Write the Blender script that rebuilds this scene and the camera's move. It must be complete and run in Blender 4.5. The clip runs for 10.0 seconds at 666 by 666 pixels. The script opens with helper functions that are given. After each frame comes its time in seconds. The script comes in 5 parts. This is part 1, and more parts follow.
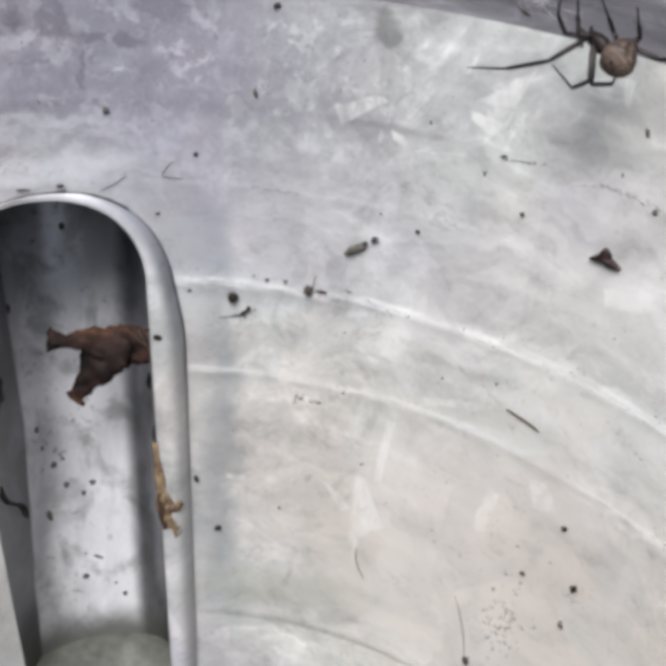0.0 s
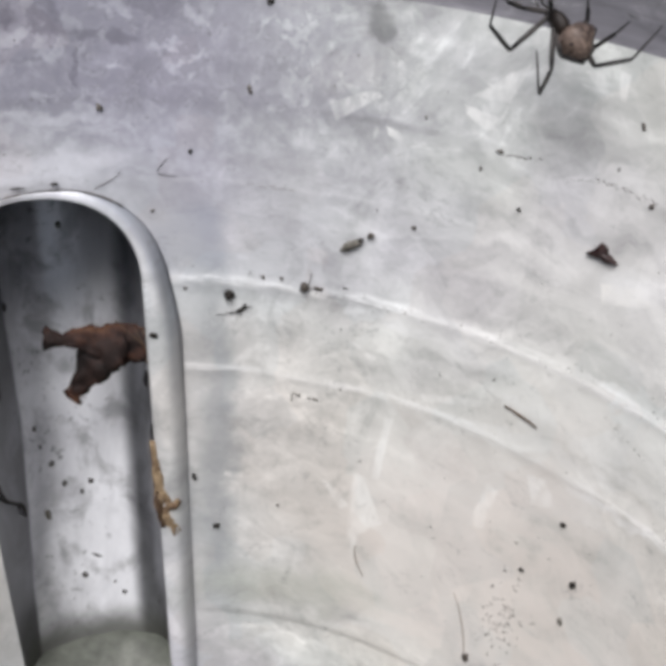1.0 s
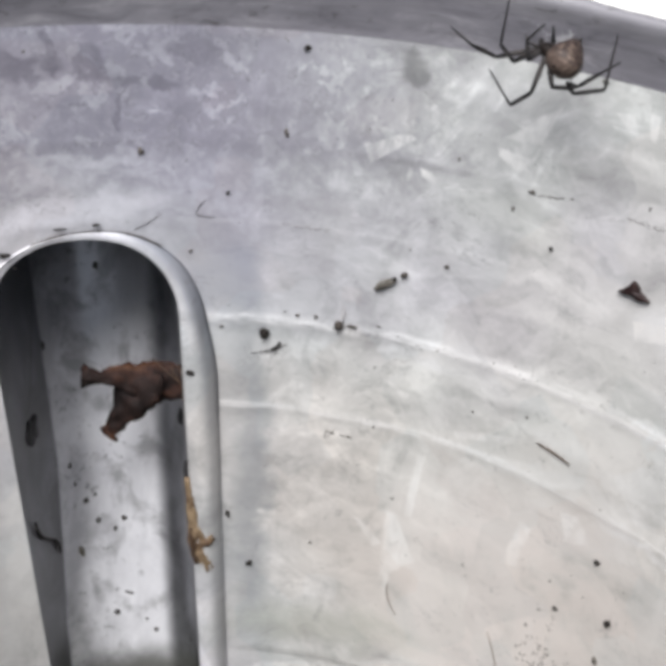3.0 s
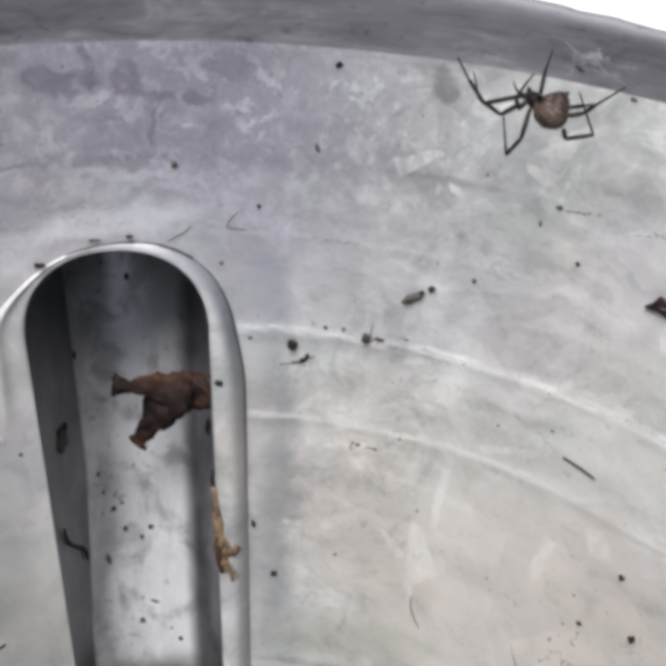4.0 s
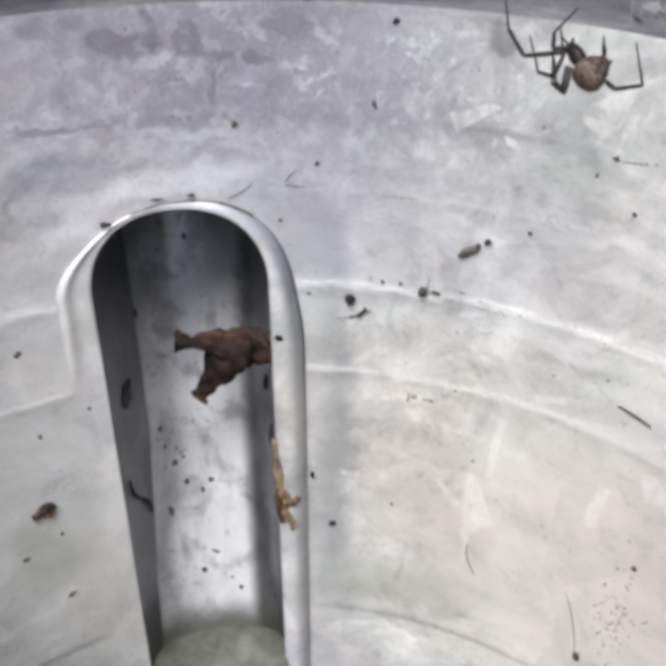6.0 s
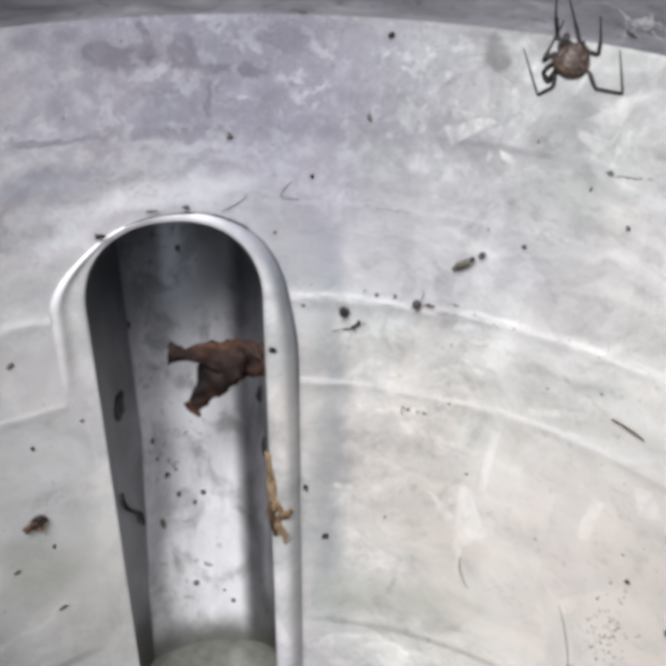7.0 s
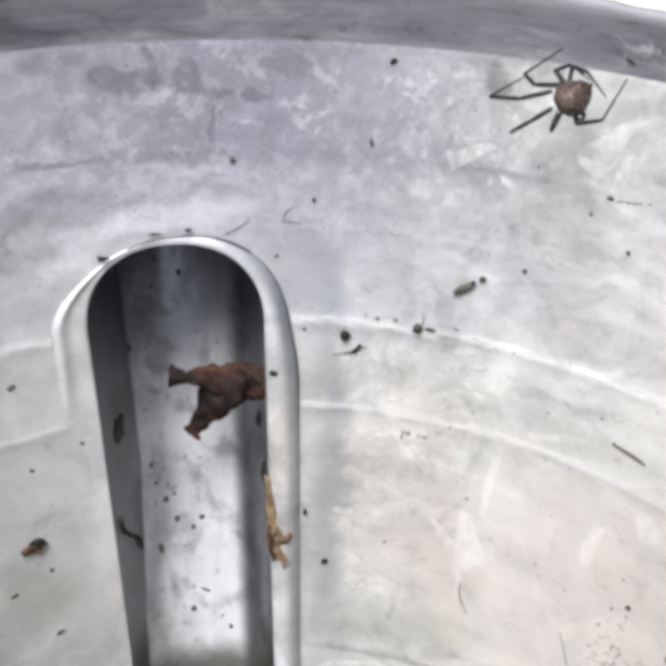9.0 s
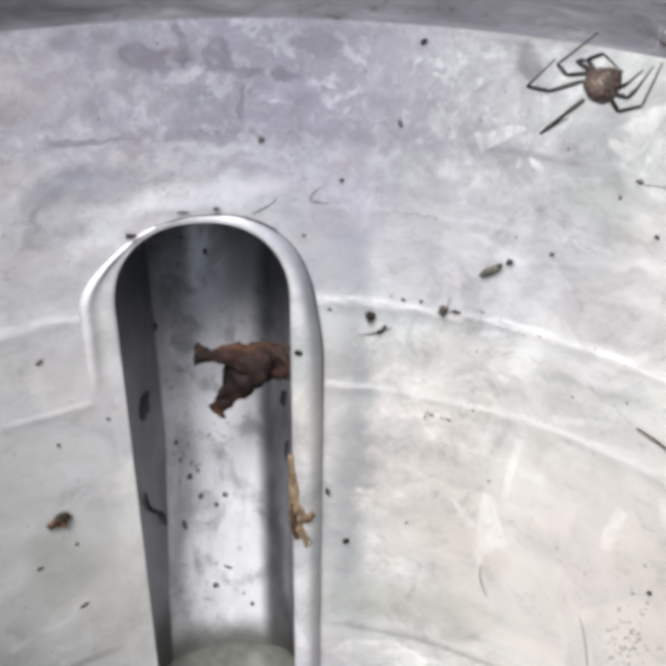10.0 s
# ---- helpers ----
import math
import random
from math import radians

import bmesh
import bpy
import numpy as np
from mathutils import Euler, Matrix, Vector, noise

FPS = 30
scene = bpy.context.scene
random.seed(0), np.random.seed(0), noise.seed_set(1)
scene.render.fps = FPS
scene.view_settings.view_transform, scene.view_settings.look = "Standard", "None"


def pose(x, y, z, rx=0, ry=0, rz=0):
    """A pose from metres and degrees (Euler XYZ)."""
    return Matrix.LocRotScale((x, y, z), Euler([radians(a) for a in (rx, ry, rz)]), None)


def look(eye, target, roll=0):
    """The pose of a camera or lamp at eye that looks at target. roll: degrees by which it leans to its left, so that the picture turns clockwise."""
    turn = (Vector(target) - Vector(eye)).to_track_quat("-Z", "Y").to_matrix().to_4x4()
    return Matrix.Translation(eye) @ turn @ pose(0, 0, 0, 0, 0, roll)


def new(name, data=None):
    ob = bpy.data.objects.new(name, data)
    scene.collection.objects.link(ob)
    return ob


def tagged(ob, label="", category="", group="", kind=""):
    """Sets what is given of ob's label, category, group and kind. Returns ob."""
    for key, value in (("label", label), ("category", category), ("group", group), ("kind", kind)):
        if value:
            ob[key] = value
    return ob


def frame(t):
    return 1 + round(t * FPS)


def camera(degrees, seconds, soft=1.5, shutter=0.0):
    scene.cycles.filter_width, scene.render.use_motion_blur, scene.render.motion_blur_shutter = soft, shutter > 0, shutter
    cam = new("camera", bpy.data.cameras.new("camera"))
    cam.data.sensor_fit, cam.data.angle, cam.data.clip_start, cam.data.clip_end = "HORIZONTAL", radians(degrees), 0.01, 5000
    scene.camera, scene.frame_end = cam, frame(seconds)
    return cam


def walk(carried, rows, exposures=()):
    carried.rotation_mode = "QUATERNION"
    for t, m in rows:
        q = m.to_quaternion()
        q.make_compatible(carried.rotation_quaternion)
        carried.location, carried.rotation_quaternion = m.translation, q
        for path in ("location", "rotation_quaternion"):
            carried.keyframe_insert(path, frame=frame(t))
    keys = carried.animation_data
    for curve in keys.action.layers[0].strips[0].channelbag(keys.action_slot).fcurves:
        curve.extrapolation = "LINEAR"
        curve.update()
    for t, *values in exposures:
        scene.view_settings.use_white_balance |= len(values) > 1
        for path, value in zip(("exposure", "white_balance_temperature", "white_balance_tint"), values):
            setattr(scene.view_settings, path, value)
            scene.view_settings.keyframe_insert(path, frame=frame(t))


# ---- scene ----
cam = camera(37.40, 10.0, soft=5.5)
walk(cam, [
    (0.0, pose(0.02432, -0.05346, 0.22765, 54.057, -3.258, 4.035)),
    (0.2, pose(0.02479, -0.05332, 0.22771, 53.809, -2.867, 4.440)),
    (0.5, pose(0.02550, -0.05312, 0.22779, 53.782, -2.681, 4.484)),
    (0.8, pose(0.02542, -0.05283, 0.22756, 53.765, -3.094, 4.543)),
    (1.0, pose(0.02537, -0.05263, 0.22741, 53.819, -2.889, 3.934)),
    (1.2, pose(0.02499, -0.05288, 0.22757, 53.971, -2.863, 3.774)),
    (1.5, pose(0.02442, -0.05326, 0.22782, 54.211, -2.854, 3.945)),
    (1.8, pose(0.02444, -0.05285, 0.22751, 54.147, -2.740, 3.786)),
    (2.0, pose(0.02446, -0.05258, 0.22731, 53.892, -3.052, 3.542)),
    (2.2, pose(0.02430, -0.05296, 0.22764, 54.064, -3.070, 3.210)),
    (2.5, pose(0.02405, -0.05354, 0.22814, 55.286, -2.813, 3.973)),
    (2.8, pose(0.02359, -0.05478, 0.22822, 55.812, -2.164, 4.367)),
    (3.0, pose(0.02328, -0.05560, 0.22827, 56.226, -2.183, 5.006)),
    (3.2, pose(0.02342, -0.05573, 0.22833, 56.691, -2.171, 5.812)),
    (4.3, pose(0.02213, -0.05862, 0.22903, 57.212, -1.760, 6.667)),
    (4.4, pose(0.02192, -0.05824, 0.22927, 57.034, -1.631, 6.697)),
    (4.5, pose(0.02170, -0.05786, 0.22950, 56.341, -1.552, 6.535)),
    (4.8, pose(0.02094, -0.05982, 0.22945, 57.433, -1.904, 6.763)),
    (5.0, pose(0.02043, -0.06112, 0.22941, 57.079, -1.668, 7.628)),
    (5.2, pose(0.01990, -0.06224, 0.22968, 56.595, -1.079, 7.631)),
    (5.5, pose(0.01911, -0.06391, 0.23009, 55.059, -0.386, 8.281)),
    (5.7, pose(0.01924, -0.06308, 0.22972, 54.840, -0.238, 8.050)),
    (6.8, pose(0.01931, -0.06343, 0.22927, 55.797, -0.443, 7.809)),
    (7.0, pose(0.01836, -0.06339, 0.22937, 55.778, -0.707, 7.562)),
    (7.2, pose(0.01846, -0.06311, 0.22917, 55.570, -0.206, 7.067)),
    (7.5, pose(0.01862, -0.06268, 0.22887, 55.558, -0.342, 6.953)),
    (7.8, pose(0.01875, -0.06272, 0.22890, 56.147, -0.038, 5.834)),
    (8.0, pose(0.01884, -0.06274, 0.22892, 56.920, -0.352, 5.628)),
    (8.2, pose(0.01866, -0.06336, 0.22880, 56.722, 0.209, 6.662)),
    (8.5, pose(0.01840, -0.06428, 0.22862, 57.512, -0.565, 7.009)),
    (8.8, pose(0.01792, -0.06447, 0.22863, 57.536, -0.745, 7.467)),
    (9.0, pose(0.01760, -0.06459, 0.22864, 57.488, -1.068, 7.545)),
    (9.2, pose(0.01838, -0.06465, 0.22868, 57.518, -0.943, 7.854)),
    (9.5, pose(0.01956, -0.06475, 0.22874, 57.118, -0.700, 9.320)),
    (9.8, pose(0.01823, -0.06527, 0.22842, 56.558, -0.664, 9.609)),
    (10.0, pose(0.01734, -0.06562, 0.22820, 56.570, -1.093, 9.177)),
], exposures=[(0.0, 0.62), (2.5, 0.62), (3.2, 0.58), (4.3, 0.38), (4.5, 0.40), (4.8, 0.52), (5.5, 0.72), (7.0, 0.76), (8.5, 0.86), (10.0, 0.90)])

# ---- light: open shade under a bright, hazy sky ----
world = bpy.data.worlds.new("sky")
scene.world = world
world.use_nodes = True
wn = world.node_tree
sky = wn.nodes.new("ShaderNodeTexSky")
sky.sky_type, sky.sun_disc = "NISHITA", False
sky.sun_elevation, sky.sun_rotation = radians(60), radians(200)
sky.air_density, sky.dust_density, sky.ozone_density = 1.0, 1.0, 1.0
haze = wn.nodes.new("ShaderNodeHueSaturation")
haze.inputs["Saturation"].default_value = 0.45
wn.links.new(sky.outputs[0], haze.inputs["Color"])
wn.links.new(haze.outputs[0], wn.nodes["Background"].inputs[0])
wn.nodes["Background"].inputs[1].default_value = 0.065
sun = new("sun", bpy.data.lights.new("sun", "SUN"))
sun.data.energy, sun.data.angle, sun.data.color = 4.25, radians(40), (1.0, 0.985, 0.995)
SUN_EL, SUN_AZ = radians(60), radians(200)
sun.matrix_world = look((math.sin(SUN_AZ) * math.cos(SUN_EL), math.cos(SUN_AZ) * math.cos(SUN_EL), math.sin(SUN_EL)), (0, 0, 0))


# ---- helpers ----
def part(name, bm, material, parent=None, label="", smooth=True):
    me = bpy.data.meshes.new(name)
    bm.to_mesh(me)
    bm.free()
    if smooth:
        me.polygons.foreach_set("use_smooth", [True] * len(me.polygons))
    me.materials.append(material)
    ob = new(name, me)
    if parent:
        ob.parent = parent
    if label:
        ob["label"] = label
    return ob


def grid_mesh(bm, points, uvs=None):
    """Quads over rows of points; uvs in metres on the unrolled sheet."""
    layer = bm.loops.layers.uv.verify()
    verts = [[bm.verts.new(p) for p in row] for row in points]
    for i in range(len(points) - 1):
        for j in range(len(points[0]) - 1):
            f = bm.faces.new((verts[i][j], verts[i][j + 1], verts[i + 1][j + 1], verts[i + 1][j]))
            if uvs:
                for loop, (a, b) in zip(f.loops, ((i, j), (i, j + 1), (i + 1, j + 1), (i + 1, j))):
                    loop[layer].uv = uvs[a][b]
    return bm


class Shader:
    """A principled material with short ways to add nodes."""

    def __init__(self, name):
        self.mat = bpy.data.materials.new(name)
        self.mat.use_nodes = True
        self.tree = self.mat.node_tree
        self.out = self.tree.nodes["Principled BSDF"]

    def node(self, kind, links=None, **values):
        n = self.tree.nodes.new("ShaderNode" + kind)
        for key, value in values.items():
            setattr(n, key, value)
        for key, value in (links or {}).items():
            self.put(n.inputs[key], value)
        return n

    def put(self, socket, value):
        if hasattr(value, "is_output"):
            self.tree.links.new(value, socket)
        else:
            socket.default_value = value

    def set(self, **values):
        for key, value in values.items():
            self.put(self.out.inputs[key.replace("_", " ")], value)
        return self

    def ramp(self, fac, *stops):
        n = self.node("ValToRGB", {"Fac": fac})
        el = n.color_ramp.elements
        while len(el) < len(stops):
            el.new(0.5)
        for e, (pos, col) in zip(el, stops):
            e.position = pos
            e.color = col if len(col) == 4 else (*col, 1)
        return n.outputs["Color"]

    def mix(self, fac, a, b, blend="MIX"):
        n = self.node("Mix", data_type="RGBA", blend_type=blend)
        for k, v in ((0, fac), (6, a), (7, b)):
            self.put(n.inputs[k], v)
        return n.outputs[2]

    def math(self, op, a, b=0.0):
        n = self.node("Math", operation=op)
        self.put(n.inputs[0], a)
        self.put(n.inputs[1], b)
        return n.outputs[0]

    def noise(self, vec, scale, detail=4.0, rough=0.55, distort=0.0):
        return self.node("TexNoise", {"Vector": vec, "Scale": scale, "Detail": detail, "Roughness": rough, "Distortion": distort}).outputs["Fac"]

    def bump(self, height, strength, distance):
        n = self.node("Bump", {"Height": height, "Strength": strength, "Distance": distance})
        self.put(self.out.inputs["Normal"], n.outputs[0])


def g(v, a=1.0):
    return (v, v, v, a)


# ---- materials ----
def galvanised(name, tone=1.0, rough=0.5, metal=0.25, uv=True, dirt=1.0, stain=1.0, tint=(1.0, 1.0, 1.0)):
    """Old hot-dip zinc: faint crystal spangle, oxide blotches, wiped streaks and fine grime."""
    s = Shader(name)
    co = s.node("TexCoord").outputs["UV" if uv else "Object"]
    warp = s.node("TexNoise", {"Vector": co, "Scale": 90.0, "Detail": 2.0}).outputs["Color"]
    off = s.node("VectorMath", {0: warp, 1: (0.5, 0.5, 0.5)}, operation="SUBTRACT").outputs[0]
    off = s.node("VectorMath", {0: off, "Scale": 0.014}, operation="SCALE").outputs[0]
    cw = s.node("VectorMath", {0: co, 1: off}, operation="ADD").outputs[0]
    cells = s.node("TexVoronoi", {"Vector": cw, "Scale": 75.0, "Randomness": 1.0})
    rnd = s.node("SeparateColor", {"Color": cells.outputs["Color"]})
    angle = s.math("MULTIPLY", rnd.outputs[1], 6.28)
    spun = s.node("VectorRotate", {"Vector": co, "Angle": angle}, rotation_type="Z_AXIS").outputs[0]
    thin = s.node("VectorMath", {0: spun, 1: (700.0, 60.0, 60.0)}, operation="MULTIPLY").outputs[0]
    needles = s.noise(thin, 1.0, 2.0)
    wiped = s.node("VectorMath", {0: co, 1: (28.0, 190.0, 60.0)}, operation="MULTIPLY").outputs[0]
    streak = s.noise(wiped, 1.0, 4.0, 0.6, 0.5)
    blot = s.noise(co, 42.0, 6.0, 0.62, 1.0)
    broad = s.noise(co, 11.0, 3.0)
    fine = s.noise(co, 420.0, 4.0, 0.7)
    base = s.ramp(blot, (0.30, g(0.50 * tone)), (0.44, g(0.61 * tone)), (0.47, g(0.66 * tone)), (0.58, g(0.69 * tone)), (0.61, g(0.75 * tone)), (0.80, g(0.80 * tone)))
    base = s.mix(1.0, base, s.ramp(rnd.outputs[0], (0.0, g(0.95)), (0.6, g(1.0)), (1.0, g(1.06))), "MULTIPLY")
    base = s.mix(1.0, base, s.ramp(needles, (0.30, g(0.965)), (0.70, g(1.03))), "MULTIPLY")
    base = s.mix(1.0, base, s.ramp(streak, (0.34, g(0.90)), (0.52, g(1.0)), (0.70, g(1.12))), "MULTIPLY")
    hue = s.ramp(broad, (0.32, (0.95, 0.955, 1.02)), (0.50, (0.985, 1.0, 0.97)), (0.68, (1.05, 1.0, 0.94)))
    base = s.mix(1.0, base, hue, "MULTIPLY")
    swirl = s.noise(co, 95.0, 6.0, 0.7, 0.5)
    where = s.ramp(s.noise(co, 14.0, 2.0), (0.50, g(0.0)), (0.66, g(0.22 * stain)))
    mottle = s.ramp(swirl, (0.40, g(0.05)), (0.47, g(0.15)), (0.50, g(0.70)), (0.57, g(0.80)), (0.59, g(1.0)))
    base = s.mix(s.math("MULTIPLY", where, mottle), base, (0.36, 0.35, 0.38, 1))
    grime = s.ramp(s.noise(co, 170.0, 5.0, 0.72, 0.6), (0.60, g(0.0)), (0.76, g(0.6 * dirt)))
    base = s.mix(grime, base, (0.16, 0.14, 0.13, 1))
    base = s.mix(1.0, base, (*tint, 1), "MULTIPLY")
    s.set(Base_Color=base, Metallic=metal)
    s.put(s.out.inputs["Roughness"], s.ramp(s.mix(0.5, rnd.outputs[2], blot), (0.2, g(rough - 0.10)), (0.8, g(rough + 0.14))))
    s.bump(s.mix(0.35, blot, fine), 0.12, 0.0005)
    return s.mat


def zinc_spout():
    """The spout's root: zinc streaked along its length, with a lit floor and shaded sides and crown put into its
    colour.
    """
    s = Shader("zinc_spout")
    tc = s.node("TexCoord")
    co = tc.outputs["Object"]
    # UV x runs from -1 at one edge of the trough over 0 in the middle to 1 at the other edge
    across = s.node("SeparateXYZ", {"Vector": tc.outputs["UV"]}).outputs[0]
    height = s.node("SeparateXYZ", {"Vector": co}).outputs[2]
    blot = s.noise(co, 60.0, 6.0, 0.62, 0.8)
    along = s.noise(s.node("VectorMath", {0: co, 1: (170.0, 60.0, 22.0)}, operation="MULTIPLY").outputs[0], 1.0, 4.0, 0.6, 0.4)
    ragged = s.math("ADD", across, s.math("MULTIPLY", s.math("SUBTRACT", along, 0.5), 0.06))
    # trough sides darkened in the colour, standing in for shade and dark reflections
    left_shade = s.node("MapRange", {"Value": ragged, "From Min": -0.47, "From Max": -0.52}, interpolation_type="SMOOTHSTEP").outputs[0]
    right_shade = s.node("MapRange", {"Value": ragged, "From Min": 0.48, "From Max": 0.70}, interpolation_type="SMOOTHSTEP").outputs[0]
    left_fade = s.node("MapRange", {"Value": s.math("ADD", ragged, s.math("MULTIPLY", s.math("SUBTRACT", blot, 0.5), 0.5)), "From Min": -0.08, "From Max": -0.46, "To Max": 0.42}, interpolation_type="SMOOTHSTEP").outputs[0]
    # shade under the crown painted in, with a painted highlight streak down the middle
    crown_shade = s.node("MapRange", {"Value": s.math("ADD", height, s.math("MULTIPLY", s.math("SUBTRACT", blot, 0.5), 0.02)), "From Min": 0.100, "From Max": 0.128, "To Max": 0.8}, interpolation_type="SMOOTHSTEP").outputs[0]
    mid_light = s.node("MapRange", {"Value": s.math("ABSOLUTE", s.math("SUBTRACT", ragged, 0.06)), "From Min": 0.06, "From Max": 0.22, "To Min": 0.35}, interpolation_type="SMOOTHSTEP").outputs[0]
    shade_mix = s.math("MAXIMUM", s.math("MAXIMUM", s.math("MAXIMUM", left_shade, left_fade), right_shade), s.math("MULTIPLY", crown_shade, mid_light))
    # one zinc in two tones: lit for the floor, shaded for the sides
    lit_tone = s.ramp(blot, (0.30, (0.55, 0.55, 0.57)), (0.44, (0.64, 0.64, 0.66)), (0.56, (0.70, 0.70, 0.72)), (0.72, (0.76, 0.76, 0.78)))
    lit_tone = s.mix(1.0, lit_tone, s.ramp(along, (0.34, g(0.90)), (0.50, g(1.0)), (0.66, g(1.06))), "MULTIPLY")
    patch = s.ramp(s.noise(co, 95.0, 4.0, 0.6, 0.4), (0.50, g(0.0)), (0.64, g(0.75)))
    lit_tone = s.mix(patch, lit_tone, (0.27, 0.27, 0.275, 1))
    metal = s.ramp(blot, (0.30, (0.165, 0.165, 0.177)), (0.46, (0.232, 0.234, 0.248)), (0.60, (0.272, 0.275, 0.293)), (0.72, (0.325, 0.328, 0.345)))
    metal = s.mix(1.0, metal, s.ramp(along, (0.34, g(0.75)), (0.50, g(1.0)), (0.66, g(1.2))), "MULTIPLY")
    # left side darkened once more as painted shade
    metal = s.mix(s.math("MULTIPLY", left_shade, s.ramp(blot, (0.36, g(0.85)), (0.62, g(0.45)))), metal, (0.105, 0.104, 0.108, 1))
    # silt smeared up from the foot
    smear = s.node("MapRange", {"Value": s.math("ADD", height, s.math("MULTIPLY", blot, 0.006)), "From Min": 0.0300, "From Max": 0.0225}, interpolation_type="SMOOTHSTEP").outputs[0]
    tone = s.mix(smear, s.mix(shade_mix, lit_tone, metal), (0.125, 0.126, 0.118, 1))
    pit = s.math("MULTIPLY", s.ramp(s.noise(co, 520.0, 3.0, 0.55, 0.3), (0.60, g(0.0)), (0.70, g(0.7))), s.ramp(s.noise(co, 80.0, 3.0), (0.42, g(0.0)), (0.60, g(1.0))))
    tone = s.mix(pit, tone, (0.10, 0.098, 0.10, 1))
    s.set(Base_Color=tone, Metallic=s.math("ADD", s.math("MULTIPLY", shade_mix, 0.52), 0.38), Roughness=s.ramp(blot, (0.3, g(0.32)), (0.7, g(0.44))))
    s.bump(blot, 0.10, 0.0005)
    return s.mat


def plain(name, dark, light, scale=900.0, rough=0.6, metal=0.0, bump=0.4, transmit=0.0, depth=0.6):
    """Two-tone mottled matter for small organic things."""
    dark, light = (tuple(c * depth for c in col) for col in (dark, light))
    s = Shader(name)
    co = s.node("TexCoord").outputs["Object"]
    n = s.noise(co, scale, 5.0, 0.6, 0.4)
    m = s.noise(co, scale * 0.22, 2.0)
    s.set(Base_Color=s.ramp(s.mix(0.4, n, m), (0.35, (*dark, 1)), (0.65, (*light, 1))), Roughness=rough, Metallic=metal, Specular_IOR_Level=0.2)
    if transmit:
        s.set(Subsurface_Weight=transmit, Subsurface_Radius=(0.001, 0.0006, 0.0004))
    s.bump(n, bump, 0.0003)
    return s.mat


ARC_U, MID_U = 0.10497, radians(-18.9) * 0.10497
# bright facets of the zinc crystals, and rubbed places with one painted highlight, as corners in degrees round the can
# and millimetres up
FANS = [
    ((26.5, 52.5), (26.3, 50.7), (25.4, 45.0), (21.7, 44.9)),
    ((30.7, 53.2), (32.6, 53.8), (33.6, 49.6), (32.3, 50.5)),
    ((33.4, 54.6), (34.7, 54.5), (34.9, 50.0), (34.2, 50.4)),
    ((22.1, 42.8), (24.1, 41.9), (24.8, 40.1), (23.0, 40.0)),
    ((13.5, 42.9), (14.1, 41.8), (9.7, 35.9), (9.0, 39.9)),
    ((13.4, 37.4), (14.0, 36.0), (13.6, 33.4), (13.3, 34.8)),
    ((14.4, 37.6), (16.8, 36.0), (16.0, 34.4), (14.7, 35.2)),
    ((21.1, 43.8), (24.8, 42.6), (24.0, 39.8), (21.6, 41.7)),
    ((36.7, 21.0), (40.6, 23.3), (42.1, 20.8), (37.7, 17.1)),
]
SCUFFS_AND_GLINT = [
    ((18.0, -21.5), (19.2, -21.8), (18.7, -38.3), (17.4, -38.4)),
    ((15.1, -38.2), (16.4, -37.9), (19.9, -49.4), (15.3, -57.6)),
    ((9.5, -28.1), (15.3, -30.4), (15.7, -33.7), (12.5, -29.8)),
    ((13.1, -6.7), (14.0, -6.4), (16.6, -9.3), (15.8, -10.9)),
    ((31.1, -27.8), (32.7, -28.0), (32.0, -39.5), (29.9, -40.3)),
    ((34.9, -21.4), (37.3, -20.4), (39.4, -25.6), (36.4, -28.2)),
    ((10.9, -41.1), (12.7, -42.1), (15.4, -47.2), (14.2, -49.4)),
    ((-0.8, -43.7), (1.7, -43.4), (1.7, -45.7), (-0.8, -45.8)),
    # a highlight on the pressed ring, painted as a pale facet
    ((16.1, 1.5), (19.1, 3.3), (19.4, 1.0), (16.8, -0.9)),
    ((21.5, -14.0), (28.5, -10.1), (28.8, -12.3), (22.2, -15.9)),
    ((15.6, -54.4), (16.8, -54.1), (17.0, -63.3), (16.0, -63.4)),
]


